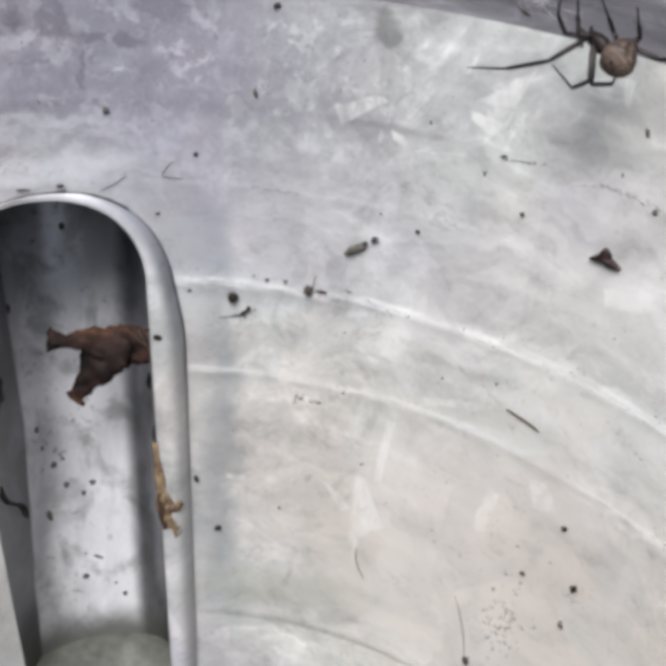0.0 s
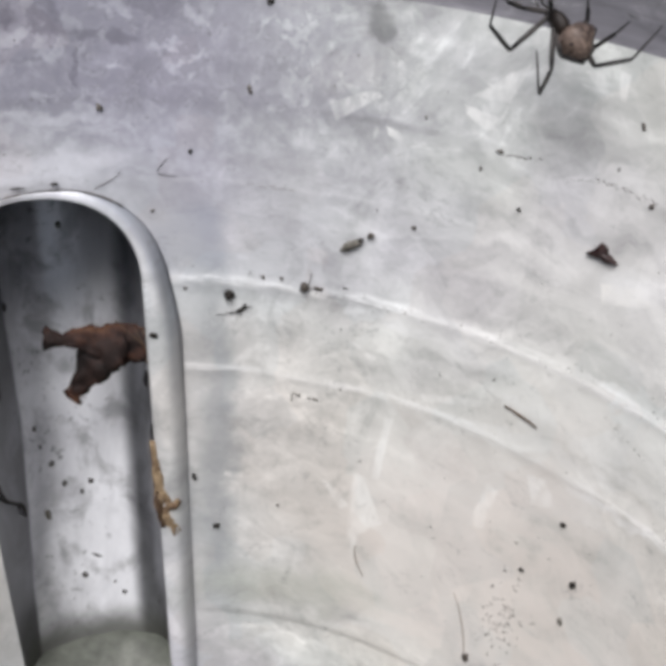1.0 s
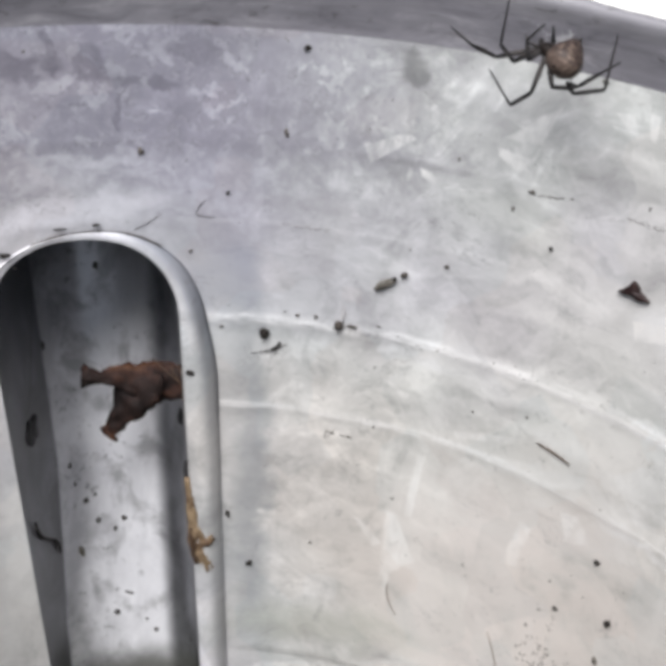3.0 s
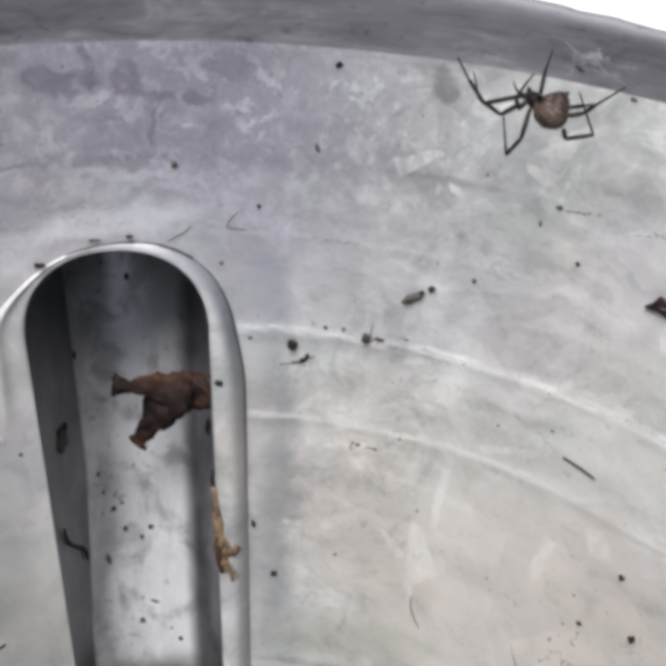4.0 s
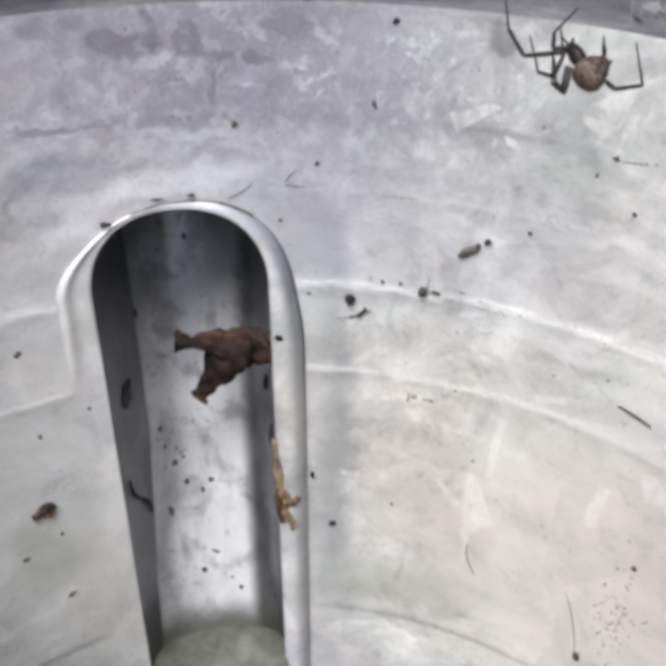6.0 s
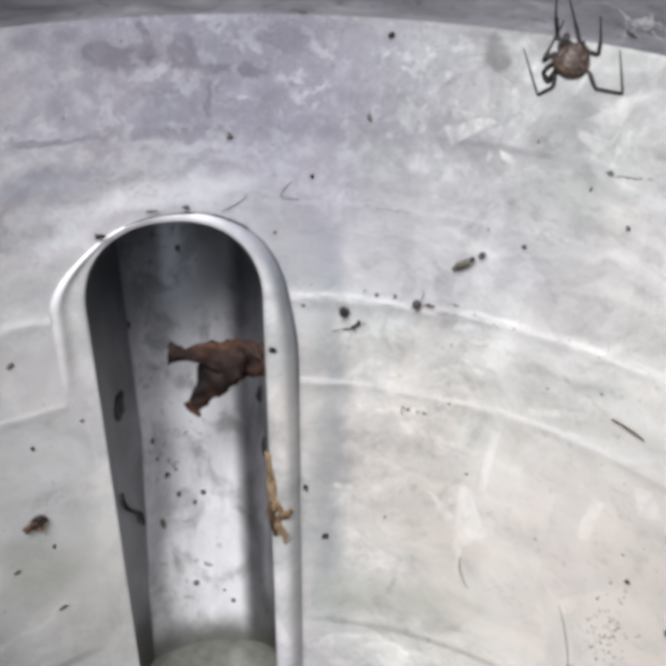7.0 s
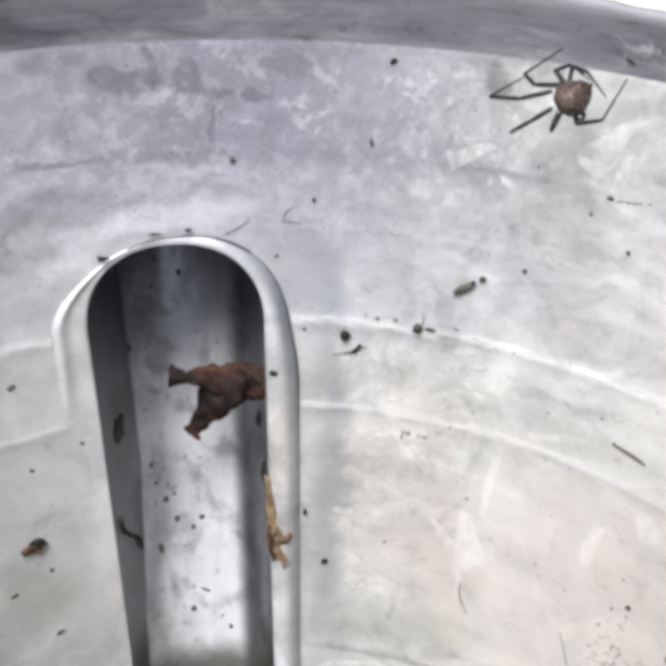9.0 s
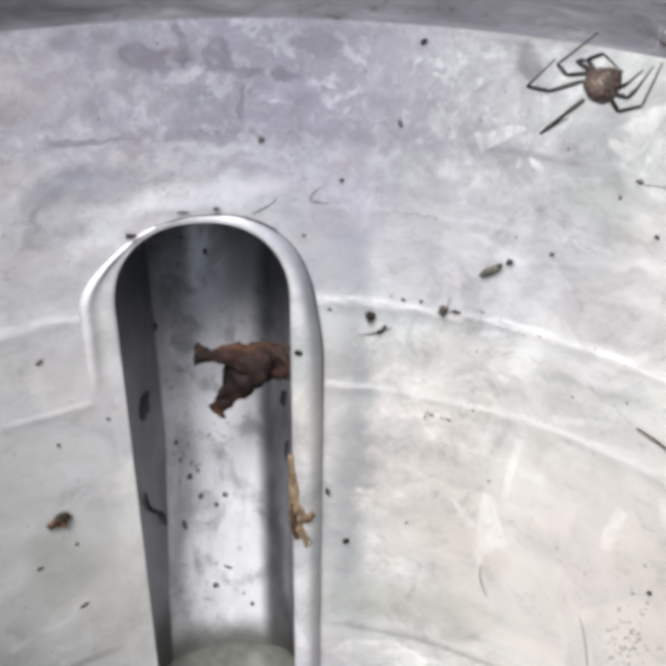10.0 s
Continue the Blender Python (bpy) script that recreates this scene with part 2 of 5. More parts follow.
def zinc_wall(name="zinc_wall", lip=False):
    """The can's inner skin: weathered zinc with a purple-grey stained band under the rim, crystal
    fans, rubbed white and painted highlight on the pressed rings, a clean halo round the spout, a cream
    tone low down, and some light and shade put into the colour. UV is the unrolled sheet in metres."""
    s = Shader(name)
    co = s.node("TexCoord").outputs["UV"]

    def warped(scale, amount, detail=4.0):
        n = s.node("TexNoise", {"Vector": co, "Scale": scale, "Detail": detail, "Roughness": 0.6}).outputs["Color"]
        o = s.node("VectorMath", {0: n, 1: (0.5, 0.5, 0.5)}, operation="SUBTRACT").outputs[0]
        o = s.node("VectorMath", {0: o, "Scale": amount}, operation="SCALE").outputs[0]
        return s.node("VectorMath", {0: co, 1: o}, operation="ADD").outputs[0]

    def ease(value, low, high, a=0.0, b=1.0):
        return s.node("MapRange", {"Value": value, "From Min": low, "From Max": high, "To Min": a, "To Max": b}, interpolation_type="SMOOTHSTEP").outputs[0]

    cw = warped(70.0, 0.016)
    cf = warped(160.0, 0.007, 5.0)

    def blob(cx, cy, rx, ry, turn=0.0, soft=0.35, vec=None):
        """A patch, in millimetres: 1 inside an uneven ellipse, 0 outside; for stains and for painted light and shade
        alike.
        """
        c, k = math.cos(radians(turn)), math.sin(radians(turn))
        d = s.node("VectorMath", {0: cw if vec is None else vec, 1: (cx / 1000, cy / 1000, 0)}, operation="SUBTRACT").outputs[0]
        a = s.node("VectorMath", {0: d, 1: (1000 * c / rx, 1000 * k / rx, 0)}, operation="DOT_PRODUCT").outputs["Value"]
        b = s.node("VectorMath", {0: d, 1: (-1000 * k / ry, 1000 * c / ry, 0)}, operation="DOT_PRODUCT").outputs["Value"]
        r = s.math("SQRT", s.math("ADD", s.math("MULTIPLY", a, a), s.math("MULTIPLY", b, b)))
        return ease(r, 1 + soft, 1 - soft)

    def times(a, b):
        return s.math("MULTIPLY", a, b)

    xy = s.node("SeparateXYZ", {"Vector": co})
    u, z = xy.outputs[0], xy.outputs[1]
    xyw = s.node("SeparateXYZ", {"Vector": cf})
    across = s.math("SUBTRACT", u, MID_U)
    rise = s.math("MAXIMUM", s.math("SUBTRACT", z, 0.0022), 0.0)
    dist = s.math("SQRT", s.math("ADD", times(across, across), times(rise, rise)))
    ringz = s.math("ADD", times(z, 0.75), times(xyw.outputs[1], 0.25))
    # crystal cells with needles that fan out from each seed
    cells = s.node("TexVoronoi", {"Vector": warped(60.0, 0.004), "Scale": 85.0})
    tint = s.node("SeparateColor", {"Color": cells.outputs["Color"]})
    seed = s.node("VectorMath", {0: s.node("VectorMath", {0: cells.outputs["Color"], 1: (0.5, 0.5, 0.5)}, operation="SUBTRACT").outputs[0], "Scale": 0.030}, operation="SCALE").outputs[0]
    origin = s.node("VectorMath", {0: cells.outputs["Position"], 1: seed}, operation="ADD").outputs[0]
    away = s.node("SeparateXYZ", {"Vector": s.node("VectorMath", {0: co, 1: origin}, operation="SUBTRACT").outputs[0]})
    angle = s.math("ARCTAN2", away.outputs[1], away.outputs[0])
    ray = s.node("CombineXYZ", {"X": s.math("MULTIPLY", s.math("ADD", angle, tint.outputs[1]), 1.5), "Y": s.math("MULTIPLY", tint.outputs[0], 40.0), "Z": s.math("MULTIPLY", cells.outputs["Distance"], 0.8)}).outputs[0]
    wedge = s.noise(ray, 2.2, 2.0, 0.6)
    needle = s.noise(ray, 7.0, 2.0, 0.6)
    fan = s.ramp(s.mix(0.3, wedge, needle), (0.36, g(0.82)), (0.46, g(0.93)), (0.49, g(1.02)), (0.57, g(1.14)), (0.60, g(1.42)))
    blot = s.noise(co, 45.0, 7.0, 0.64, 1.2)
    broad = s.noise(co, 12.0, 3.0)
    fine = s.noise(co, 520.0, 4.0, 0.7)
    wiped = s.node("VectorMath", {0: cw, 1: (22.0, 150.0, 60.0)}, operation="MULTIPLY").outputs[0]
    streak = s.noise(wiped, 1.0, 5.0, 0.62, 0.6)
    streak = s.mix(ease(dist, 0.0262, 0.0238, 0.0, 0.75), streak, g(0.52))
    tone = 0.68
    base = s.ramp(blot, (0.28, g(0.48 * tone)), (0.405, g(0.58 * tone)), (0.42, g(0.655 * tone)), (0.48, g(0.68 * tone)), (0.495, g(0.72 * tone)), (0.57, g(0.735 * tone)), (0.585, g(0.81 * tone)), (0.78, g(0.88 * tone)))
    base = s.mix(1.0, base, s.ramp(streak, (0.32, g(0.84)), (0.50, g(1.0)), (0.58, g(1.05)), (0.66, g(1.22))), "MULTIPLY")
    flake = s.noise(cf, 95.0, 6.0, 0.7, 0.6)
    base = s.mix(1.0, base, s.ramp(flake, (0.36, g(0.85)), (0.43, g(0.93)), (0.45, g(0.99)), (0.55, g(1.0)), (0.565, g(1.06)), (0.68, g(1.13))), "MULTIPLY")
    where = s.math("MAXIMUM", times(blob(33, 45, 30, 13, 12, 0.5), 0.7), ease(s.noise(co, 16.0, 2.0), 0.52, 0.66, 0.04, 0.18))
    base = s.mix(where, base, s.mix(1.0, base, fan, "MULTIPLY"))
    hue = s.ramp(broad, (0.34, (0.99, 0.965, 1.05)), (0.50, (0.985, 0.998, 1.0)), (0.66, (1.03, 0.995, 0.965)))
    base = s.mix(1.0, base, hue, "MULTIPLY")
    base = s.mix(ease(u, -0.015, 0.045), base, s.mix(1.0, base, (1.005, 1.0, 0.955, 1), "MULTIPLY"))
    # lower left wall lightened in the colour to make up for weak sunlight
    base = s.mix(times(blob(-72, -42, 30, 46, 0, 0.5), ease(blot, 0.34, 0.56, 0.25, 0.5)), base, (0.57, 0.56, 0.545, 1))
    # cream tone low on the wall and a greyer, bluer skin towards the other side
    cream = times(blob(62, -52, 44, 36, 18, 0.5), ease(blot, 0.34, 0.56, 0.45, 1.0))
    base = s.mix(s.math("MULTIPLY", cream, 0.85), base, (0.560, 0.518, 0.488, 1))
    # right-hand wall lightened in the colour, standing in for stronger light
    scale = times(blob(75, 5, 42, 30, 15, 0.6), ease(streak, 0.40, 0.60, 0.2, 1.0))
    base = s.mix(times(scale, 0.6), base, (0.58, 0.575, 0.56, 1))
    # shade of the dent beside the lip, painted grey-blue into the zinc
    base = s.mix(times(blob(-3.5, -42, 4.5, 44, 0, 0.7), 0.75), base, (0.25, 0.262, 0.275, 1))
    # darker blue-grey patches right of the arch
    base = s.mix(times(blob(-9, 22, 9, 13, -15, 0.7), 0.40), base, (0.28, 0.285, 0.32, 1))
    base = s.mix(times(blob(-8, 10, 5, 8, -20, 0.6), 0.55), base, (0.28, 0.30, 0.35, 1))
    base = s.mix(times(blob(-56, 30, 10, 2.5, 4, 0.7), 0.5), base, (0.27, 0.29, 0.33, 1))
    base = s.mix(times(blob(-72, -56, 7, 9, 20, 0.6), 0.45), base, (0.26, 0.28, 0.22, 1))
    base = s.mix(times(blob(10, -76, 26, 6, 8, 0.6), 0.4), base, (0.30, 0.31, 0.26, 1))
    # the stained band: crisp lower edge, islands with sharp borders
    swirl = s.noise(cw, 150.0, 6.0, 0.62, 0.5)
    small = s.noise(cf, 360.0, 5.0, 0.6)
    up = ease(ringz, 0.0335, 0.0378)
    fade = s.math("ADD", times(ease(u, 0.052, -0.016), 0.92), 0.03)
    film = times(times(up, fade), ease(u, -0.058, -0.026, 0.30, 1.0))
    isles = s.ramp(s.mix(0.30, swirl, small), (0.38, g(0.16)), (0.43, g(0.26)), (0.445, g(0.44)), (0.49, g(0.50)), (0.505, g(0.66)), (0.58, g(0.76)))
    base = s.mix(times(film, isles), base, (0.190, 0.178, 0.215, 1))
    border = s.math("ABSOLUTE", s.math("SUBTRACT", s.mix(0.30, swirl, small), 0.474))
    base = s.mix(times(times(film, ease(border, 0.014, 0.003)), 0.75), base, (0.12, 0.115, 0.13, 1))
    light = s.math("ABSOLUTE", s.math("SUBTRACT", s.noise(cf, 110.0, 5.0, 0.66, 0.8), 0.53))
    base = s.mix(times(times(film, ease(light, 0.018, 0.005)), 0.6), base, (0.46, 0.455, 0.47, 1))
    smoke = times(times(times(ease(z, 0.004, 0.036), ease(u, -0.078, -0.044, 0.3, 1.0)), ease(u, 0.060, -0.010)), ease(small, 0.36, 0.62, 0.25, 0.62))
    base = s.mix(smoke, base, (0.21, 0.205, 0.225, 1))
    for cx, cy, rx, ry, turn, much in ((-41, 51.4, 6.4, 2.7, -2, 0.60), (-36.2, 54.0, 0.8, 4.8, 1, 0.55), (-29.5, 51.5, 3.2, 3.6, 0, 0.50), (-21.5, 48.6, 6.0, 1.3, -6, 0.50), (-25.6, 43.6, 0.6, 4.0, 4, 0.45), (-53, 37.7, 8.0, 0.6, -5, 0.5), (-12, 53, 5, 2.4, -20, 0.35), (-52, 55, 5, 2.2, 8, 0.35)):
        base = s.mix(times(times(blob(cx, cy, rx, ry, turn, 0.22, cf), s.math("ADD", times(isles, 0.5), 0.60)), much), base, (0.105, 0.099, 0.118, 1))
    base = s.mix(times(blob(23.5, 54.0, 2.0, 2.4, 0, 0.45, cf), 0.7), base, (0.14, 0.14, 0.14, 1))
    edge = times(times(ease(ringz, 0.0365, 0.0372), ease(ringz, 0.0384, 0.0376)), ease(u, 0.055, 0.020))
    base = s.mix(times(times(edge, ease(streak, 0.40, 0.60, 0.2, 1.0)), ease(u, -0.050, -0.010, 0.10, 0.32)), base, (0.13, 0.125, 0.13, 1))
    # white: the pressed rings, wipes round the spout and the clean halo of its lip
    halo = times(times(ease(dist, 0.034, 0.026), ease(dist, 0.0195, 0.0255)), ease(streak, 0.36, 0.56, 0.35, 1.0))
    base = s.mix(times(halo, 0.25 if lip else 0.45), base, (0.46, 0.46, 0.46, 1))
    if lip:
        # the lip's outer flank turns from the light: its shade is painted in lead-grey
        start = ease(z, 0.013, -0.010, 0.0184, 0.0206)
        flank_shade = times(ease(s.math("SUBTRACT", dist, start), 0.0, 0.0028), ease(across, 0.004, 0.012))
        base = s.mix(times(times(flank_shade, ease(z, -0.030, 0.002, 0.45, 1.0)), ease(blot, 0.34, 0.60, 0.65, 0.90)), base, (0.17, 0.18, 0.20, 1))
    # worn white of the rings together with their ridge highlight, painted as pale lines
    for at, width, much in () if lip else ((0.0026, 0.0018, 0.72), (-0.0174, 0.0012, 0.50), (0.0228, 0.0008, 0.10)):
        line = ease(s.math("ABSOLUTE", s.math("SUBTRACT", ringz, at)), width, width * 0.25)
        broken = ease(s.noise(s.node("VectorMath", {0: co, 1: (70.0, 400.0, 60.0)}, operation="MULTIPLY").outputs[0], 1.0, 4.0, 0.7), 0.40, 0.60, 0.0, 1.0)
        base = s.mix(times(times(line, broken), much), base, (0.72, 0.715, 0.71, 1))
    for cx, cy, rx, ry, turn, much in ((-53, 19, 12, 2.4, 32, 0.6), (-37, 25, 15, 1.9, 6, 0.5), (-33, 34.5, 8, 1.2, -4, 0.25), (31, -0.5, 8, 1.1, -6, 0.7), (73, 22.5, 5, 2.6, 12, 0.6), (84, -19, 10, 0.9, 3, 0.6)):
        base = s.mix(times(blob(cx, cy, rx, ry, turn, 0.6, cf), times(ease(streak, 0.36, 0.60, 0.3, 1.0), much)), base, (0.72, 0.72, 0.72, 1))
    cq = warped(240.0, 0.0016)

    def facet(corners, soft, faint):
        """1 inside a four-cornered facet, 0 outside."""
        pts = [(radians(t) * ARC_U, h / 1000) for t, h in corners]
        root = pts[0]
        reach = max(math.hypot(x - root[0], y - root[1]) for x, y in pts)
        if sum(x0 * y1 - x1 * y0 for (x0, y0), (x1, y1) in zip(pts, pts[1:] + pts[:1])) < 0:
            pts.reverse()
        inner = None
        for (x0, y0), (x1, y1) in zip(pts, pts[1:] + pts[:1]):
            length = math.hypot(x1 - x0, y1 - y0) or 1.0
            nx, ny = -(y1 - y0) / length, (x1 - x0) / length
            side = s.math("SUBTRACT", s.node("VectorMath", {0: cq, 1: (nx, ny, 0.0)}, operation="DOT_PRODUCT").outputs["Value"], nx * x0 + ny * y0)
            inner = side if inner is None else s.math("MINIMUM", inner, side)
        away = s.node("VectorMath", {0: cq, 1: (*root, 0.0)}, operation="DISTANCE").outputs["Value"]
        return times(ease(inner, 0.0, soft), ease(away, reach * 1.05, reach * 0.2, faint, 1.0))

    stripe = ease(s.noise(s.node("VectorMath", {0: cq, 1: (420.0, 110.0, 60.0)}, operation="MULTIPLY").outputs[0], 1.0, 3.0, 0.6), 0.36, 0.60, 0.35, 1.0)
    shine = None
    for group, soft, much, faint in ((FANS, 0.0004, 0.82, 0.38), (SCUFFS_AND_GLINT, 0.0007, 0.55, 0.75)):
        for corners in group:
            m = s.math("MULTIPLY", facet(corners, soft, faint), much)
            shine = m if shine is None else s.math("MAXIMUM", shine, m)
    base = s.mix(times(shine, stripe), base, (0.70, 0.69, 0.67, 1))
    violet = times(ease(z, -0.010, 0.040), ease(u, 0.030, -0.030))
    base = s.mix(violet, base, s.mix(1.0, base, (0.995, 0.982, 1.055, 1), "MULTIPLY"))
    # broad flat crystals with straight edges
    plates = s.node("TexVoronoi", {"Vector": cq, "Scale": 58.0, "Randomness": 1.0}, distance="MANHATTAN")
    plate = s.node("SeparateColor", {"Color": plates.outputs["Color"]})
    base = s.mix(1.0, base, s.ramp(plate.outputs[0], (0.0, g(0.945)), (0.30, g(0.97)), (0.55, g(1.0)), (0.80, g(1.025)), (1.0, g(1.05))), "MULTIPLY")
    base = s.mix(1.0, base, s.ramp(plate.outputs[1], (0.25, (0.988, 0.999, 0.998)), (0.45, (1.0, 1.0, 1.0)), (0.75, (1.013, 1.0, 0.986))), "MULTIPLY")
    # fine grime: thin clouds and crease lines
    thinline = s.math("ABSOLUTE", s.math("SUBTRACT", s.noise(s.node("VectorMath", {0: cf, 1: (34.0, 70.0, 40.0)}, operation="MULTIPLY").outputs[0], 1.0, 5.0, 0.65, 1.0), 0.5))
    lines = times(ease(thinline, 0.010, 0.002), ease(s.noise(co, 60.0, 2.0), 0.50, 0.66))
    base = s.mix(times(lines, 0.42), base, (0.17, 0.165, 0.17, 1))
    cloud = ease(s.noise(co, 190.0, 6.0, 0.74, 0.6), 0.58, 0.76, 0.0, 0.55)
    base = s.mix(times(cloud, ease(s.noise(co, 28.0, 2.0), 0.42, 0.62, 0.15, 1.0)), base, (0.15, 0.14, 0.14, 1))
    pepper = times(ease(s.noise(co, 620.0, 3.0, 0.55, 0.3), 0.63, 0.72), ease(s.noise(co, 75.0, 3.0, 0.6), 0.46, 0.62))
    base = s.mix(times(pepper, times(ease(z, -0.020, 0.030, 0.25, 0.60), ease(u, 0.070, -0.020, 0.35, 1.0))), base, (0.13, 0.125, 0.135, 1))
    s.set(Base_Color=base, Metallic=0.22)
    s.put(s.out.inputs["Roughness"], s.ramp(s.mix(0.5, tint.outputs[2], blot), (0.2, g(0.44)), (0.8, g(0.66))))
    s.bump(s.mix(0.35, blot, fine), 0.12, 0.0005)
    return s.mat



def brushed(name, stops):
    """Zinc rubbed in long streaks round the rim, toned dark for the shade it lies in and toned down at its lit upper
    edge, with dark nicks; UV runs round the can and up.
    """
    s = Shader(name)
    co = s.node("TexCoord").outputs["UV"]
    long = s.noise(s.node("VectorMath", {0: co, 1: (26.0, 900.0, 60.0)}, operation="MULTIPLY").outputs[0], 1.0, 5.0, 0.65, 0.4)
    short = s.noise(s.node("VectorMath", {0: co, 1: (110.0, 420.0, 60.0)}, operation="MULTIPLY").outputs[0], 1.0, 5.0, 0.65, 0.8)
    cloud = s.noise(s.node("VectorMath", {0: co, 1: (60.0, 150.0, 60.0)}, operation="MULTIPLY").outputs[0], 1.0, 6.0, 0.68, 0.9)
    tone = s.ramp(s.mix(0.25, cloud, s.mix(0.6, long, short)), *stops)
    tone = s.mix(1.0, tone, s.ramp(long, (0.34, g(0.92)), (0.50, g(1.0)), (0.66, g(1.07))), "MULTIPLY")
    # upward-facing edge toned down in the colour against the strong light on it
    edge_tone = s.node("MapRange", {"Value": s.math("ADD", s.node("SeparateXYZ", {"Vector": co}).outputs[1], s.math("MULTIPLY", s.math("SUBTRACT", cloud, 0.5), 0.004)), "From Min": 0.0652, "From Max": 0.0664}, interpolation_type="SMOOTHSTEP").outputs[0]
    tone = s.mix(s.math("MULTIPLY", edge_tone, s.ramp(long, (0.36, g(0.2)), (0.60, g(0.85)))), tone, (0.185, 0.180, 0.192, 1))
    nick = s.ramp(s.noise(s.node("VectorMath", {0: co, 1: (240.0, 520.0, 60.0)}, operation="MULTIPLY").outputs[0], 1.0, 4.0, 0.7, 0.5), (0.60, g(0.0)), (0.70, g(0.8)))
    tone = s.mix(nick, tone, (0.075, 0.07, 0.072, 1))
    s.set(Base_Color=tone, Metallic=0.15, Roughness=s.ramp(short, (0.3, g(0.50)), (0.7, g(0.70))))
    s.bump(s.mix(0.5, cloud, short), 0.20, 0.0005)
    return s.mat


ZINC = zinc_wall()
ZINC_LIP = zinc_wall("zinc_lip", True)
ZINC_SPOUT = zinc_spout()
# dark tones stand in for the shade on the inward-leaning rim
ZINC_RIM = brushed("zinc_rim", ((0.32, (0.100, 0.096, 0.108)), (0.42, (0.155, 0.149, 0.166)), (0.47, (0.187, 0.180, 0.199)), (0.53, (0.207, 0.199, 0.218)), (0.58, (0.255, 0.246, 0.265)), (0.68, (0.36, 0.35, 0.365))))
ZINC_OUT = galvanised("zinc_outside", tone=0.62, uv=False)


def floor_matter():
    s = Shader("wet_bottom")
    co = s.node("TexCoord").outputs["Object"]
    n = s.noise(co, 30.0, 6.0, 0.6, 1.0)
    f = s.noise(co, 260.0, 4.0)
    col = s.ramp(n, (0.3, (0.050, 0.053, 0.044)), (0.5, (0.084, 0.088, 0.074)), (0.7, (0.14, 0.142, 0.125)))
    col = s.mix(1.0, col, s.ramp(f, (0.34, g(0.75)), (0.66, g(1.2))), "MULTIPLY")
    s.set(Base_Color=col, Metallic=0.2, Roughness=0.5)
    s.bump(s.mix(0.4, n, f), 0.3, 0.0006)
    return s.mat


FLOOR = floor_matter()


def ground_matter():
    s = Shader("pale_concrete")
    co = s.node("TexCoord").outputs["Object"]
    n = s.noise(co, 1.7, 6.0, 0.6)
    f = s.noise(co, 60.0, 4.0, 0.7)
    col = s.ramp(n, (0.35, (0.62, 0.61, 0.57)), (0.65, (0.80, 0.79, 0.75)))
    grass = s.ramp(s.noise(co, 2.3, 5.0, 0.6, 0.8), (0.62, g(0.0)), (0.68, g(1.0)))
    col = s.mix(grass, col, (0.42, 0.45, 0.22, 1))
    col = s.mix(1.0, col, s.ramp(f, (0.3, g(0.9)), (0.7, g(1.05))), "MULTIPLY")
    s.set(Base_Color=col, Roughness=0.9)
    s.bump(f, 0.4, 0.002)
    return s.mat


GROUND = ground_matter()

# ---- the watering can: an upright pail whose spout opens in the wall as a long slot ----
Z0 = 0.120           # height of the reference ring over the ground
R0, TAPER = 0.10497, 0.10
RIM_Z, SEAM_Z, FLOOR_Z = 0.0582, -0.0848, -0.1100
SHEET = 0.0011
MID = radians(-18.9)       # the spout's middle line
HALF, TOP_Z = 0.0177, 0.0195
LIP = 0.0068
ARC = R0


def ridge(z, at, width, height):
    return height * math.exp(-(((z - at) / width) ** 2))


def radius(z):
    r = R0 + TAPER * z
    r -= ridge(z, 0.0024, 0.0012, 0.00022)
    r -= ridge(z, -0.0176, 0.0012, 0.00017)
    r -= ridge(z, 0.0370, 0.0012, 0.00006)
    r -= ridge(z, 0.0228, 0.0012, 0.00006)
    r -= ridge(z, RIM_Z, 0.0010, 0.00003)
    if z < SEAM_Z:
        r += 0.0005 * min(1.0, (SEAM_Z - z) / 0.0022)
    return r


def wall(theta, z, off=0.0):
    """A point of the wall's inner face, off metres out of it towards the axis; theta in radians from +y towards +x."""
    r = radius(z)
    if z < SEAM_Z:
        near = min(1.0, max(0.0, (abs(theta - MID) * ARC - HALF - LIP - 0.001) / 0.008))
        r = R0 + TAPER * z + (r - R0 - TAPER * z) * near
    r -= off
    return Vector((r * math.sin(theta), r * math.cos(theta), z + Z0))


def wall_pose(theta_deg, z, off=0.0, spin=0.0):
    """A pose on the wall: x along the ring, y up the wall, z into the can."""
    th = radians(theta_deg)
    inward = Vector((-math.sin(th), -math.cos(th), TAPER)).normalized()
    along = Vector((math.cos(th), -math.sin(th), 0))
    up = inward.cross(along)
    m = Matrix((along, up, inward)).transposed().to_4x4()
    return Matrix.Translation(wall(th, z, off)) @ m @ pose(0, 0, 0, 0, 0, spin)


def uv_of(theta, z):
    return (((theta + math.pi) % (2 * math.pi) - math.pi) * ARC, z)


CENTRE = TOP_Z - HALF * 0.98
LEVELS = sorted({round(FLOOR_Z + (RIM_Z - FLOOR_Z) * i / 90, 5) for i in range(91)} | {SEAM_Z, SEAM_Z - 0.0007, SEAM_Z - 0.0015, SEAM_Z - 0.0022, 0.0024, 0.0014, 0.0034, -0.0176, -0.0186, -0.0166, 0.037, 0.0228, RIM_Z - 0.0008, round(CENTRE, 5)})
LOW = [z for z in LEVELS if z <= CENTRE + 1e-5]
HIGH = [z for z in LEVELS if z > CENTRE + 1e-5]
ACROSS = 30


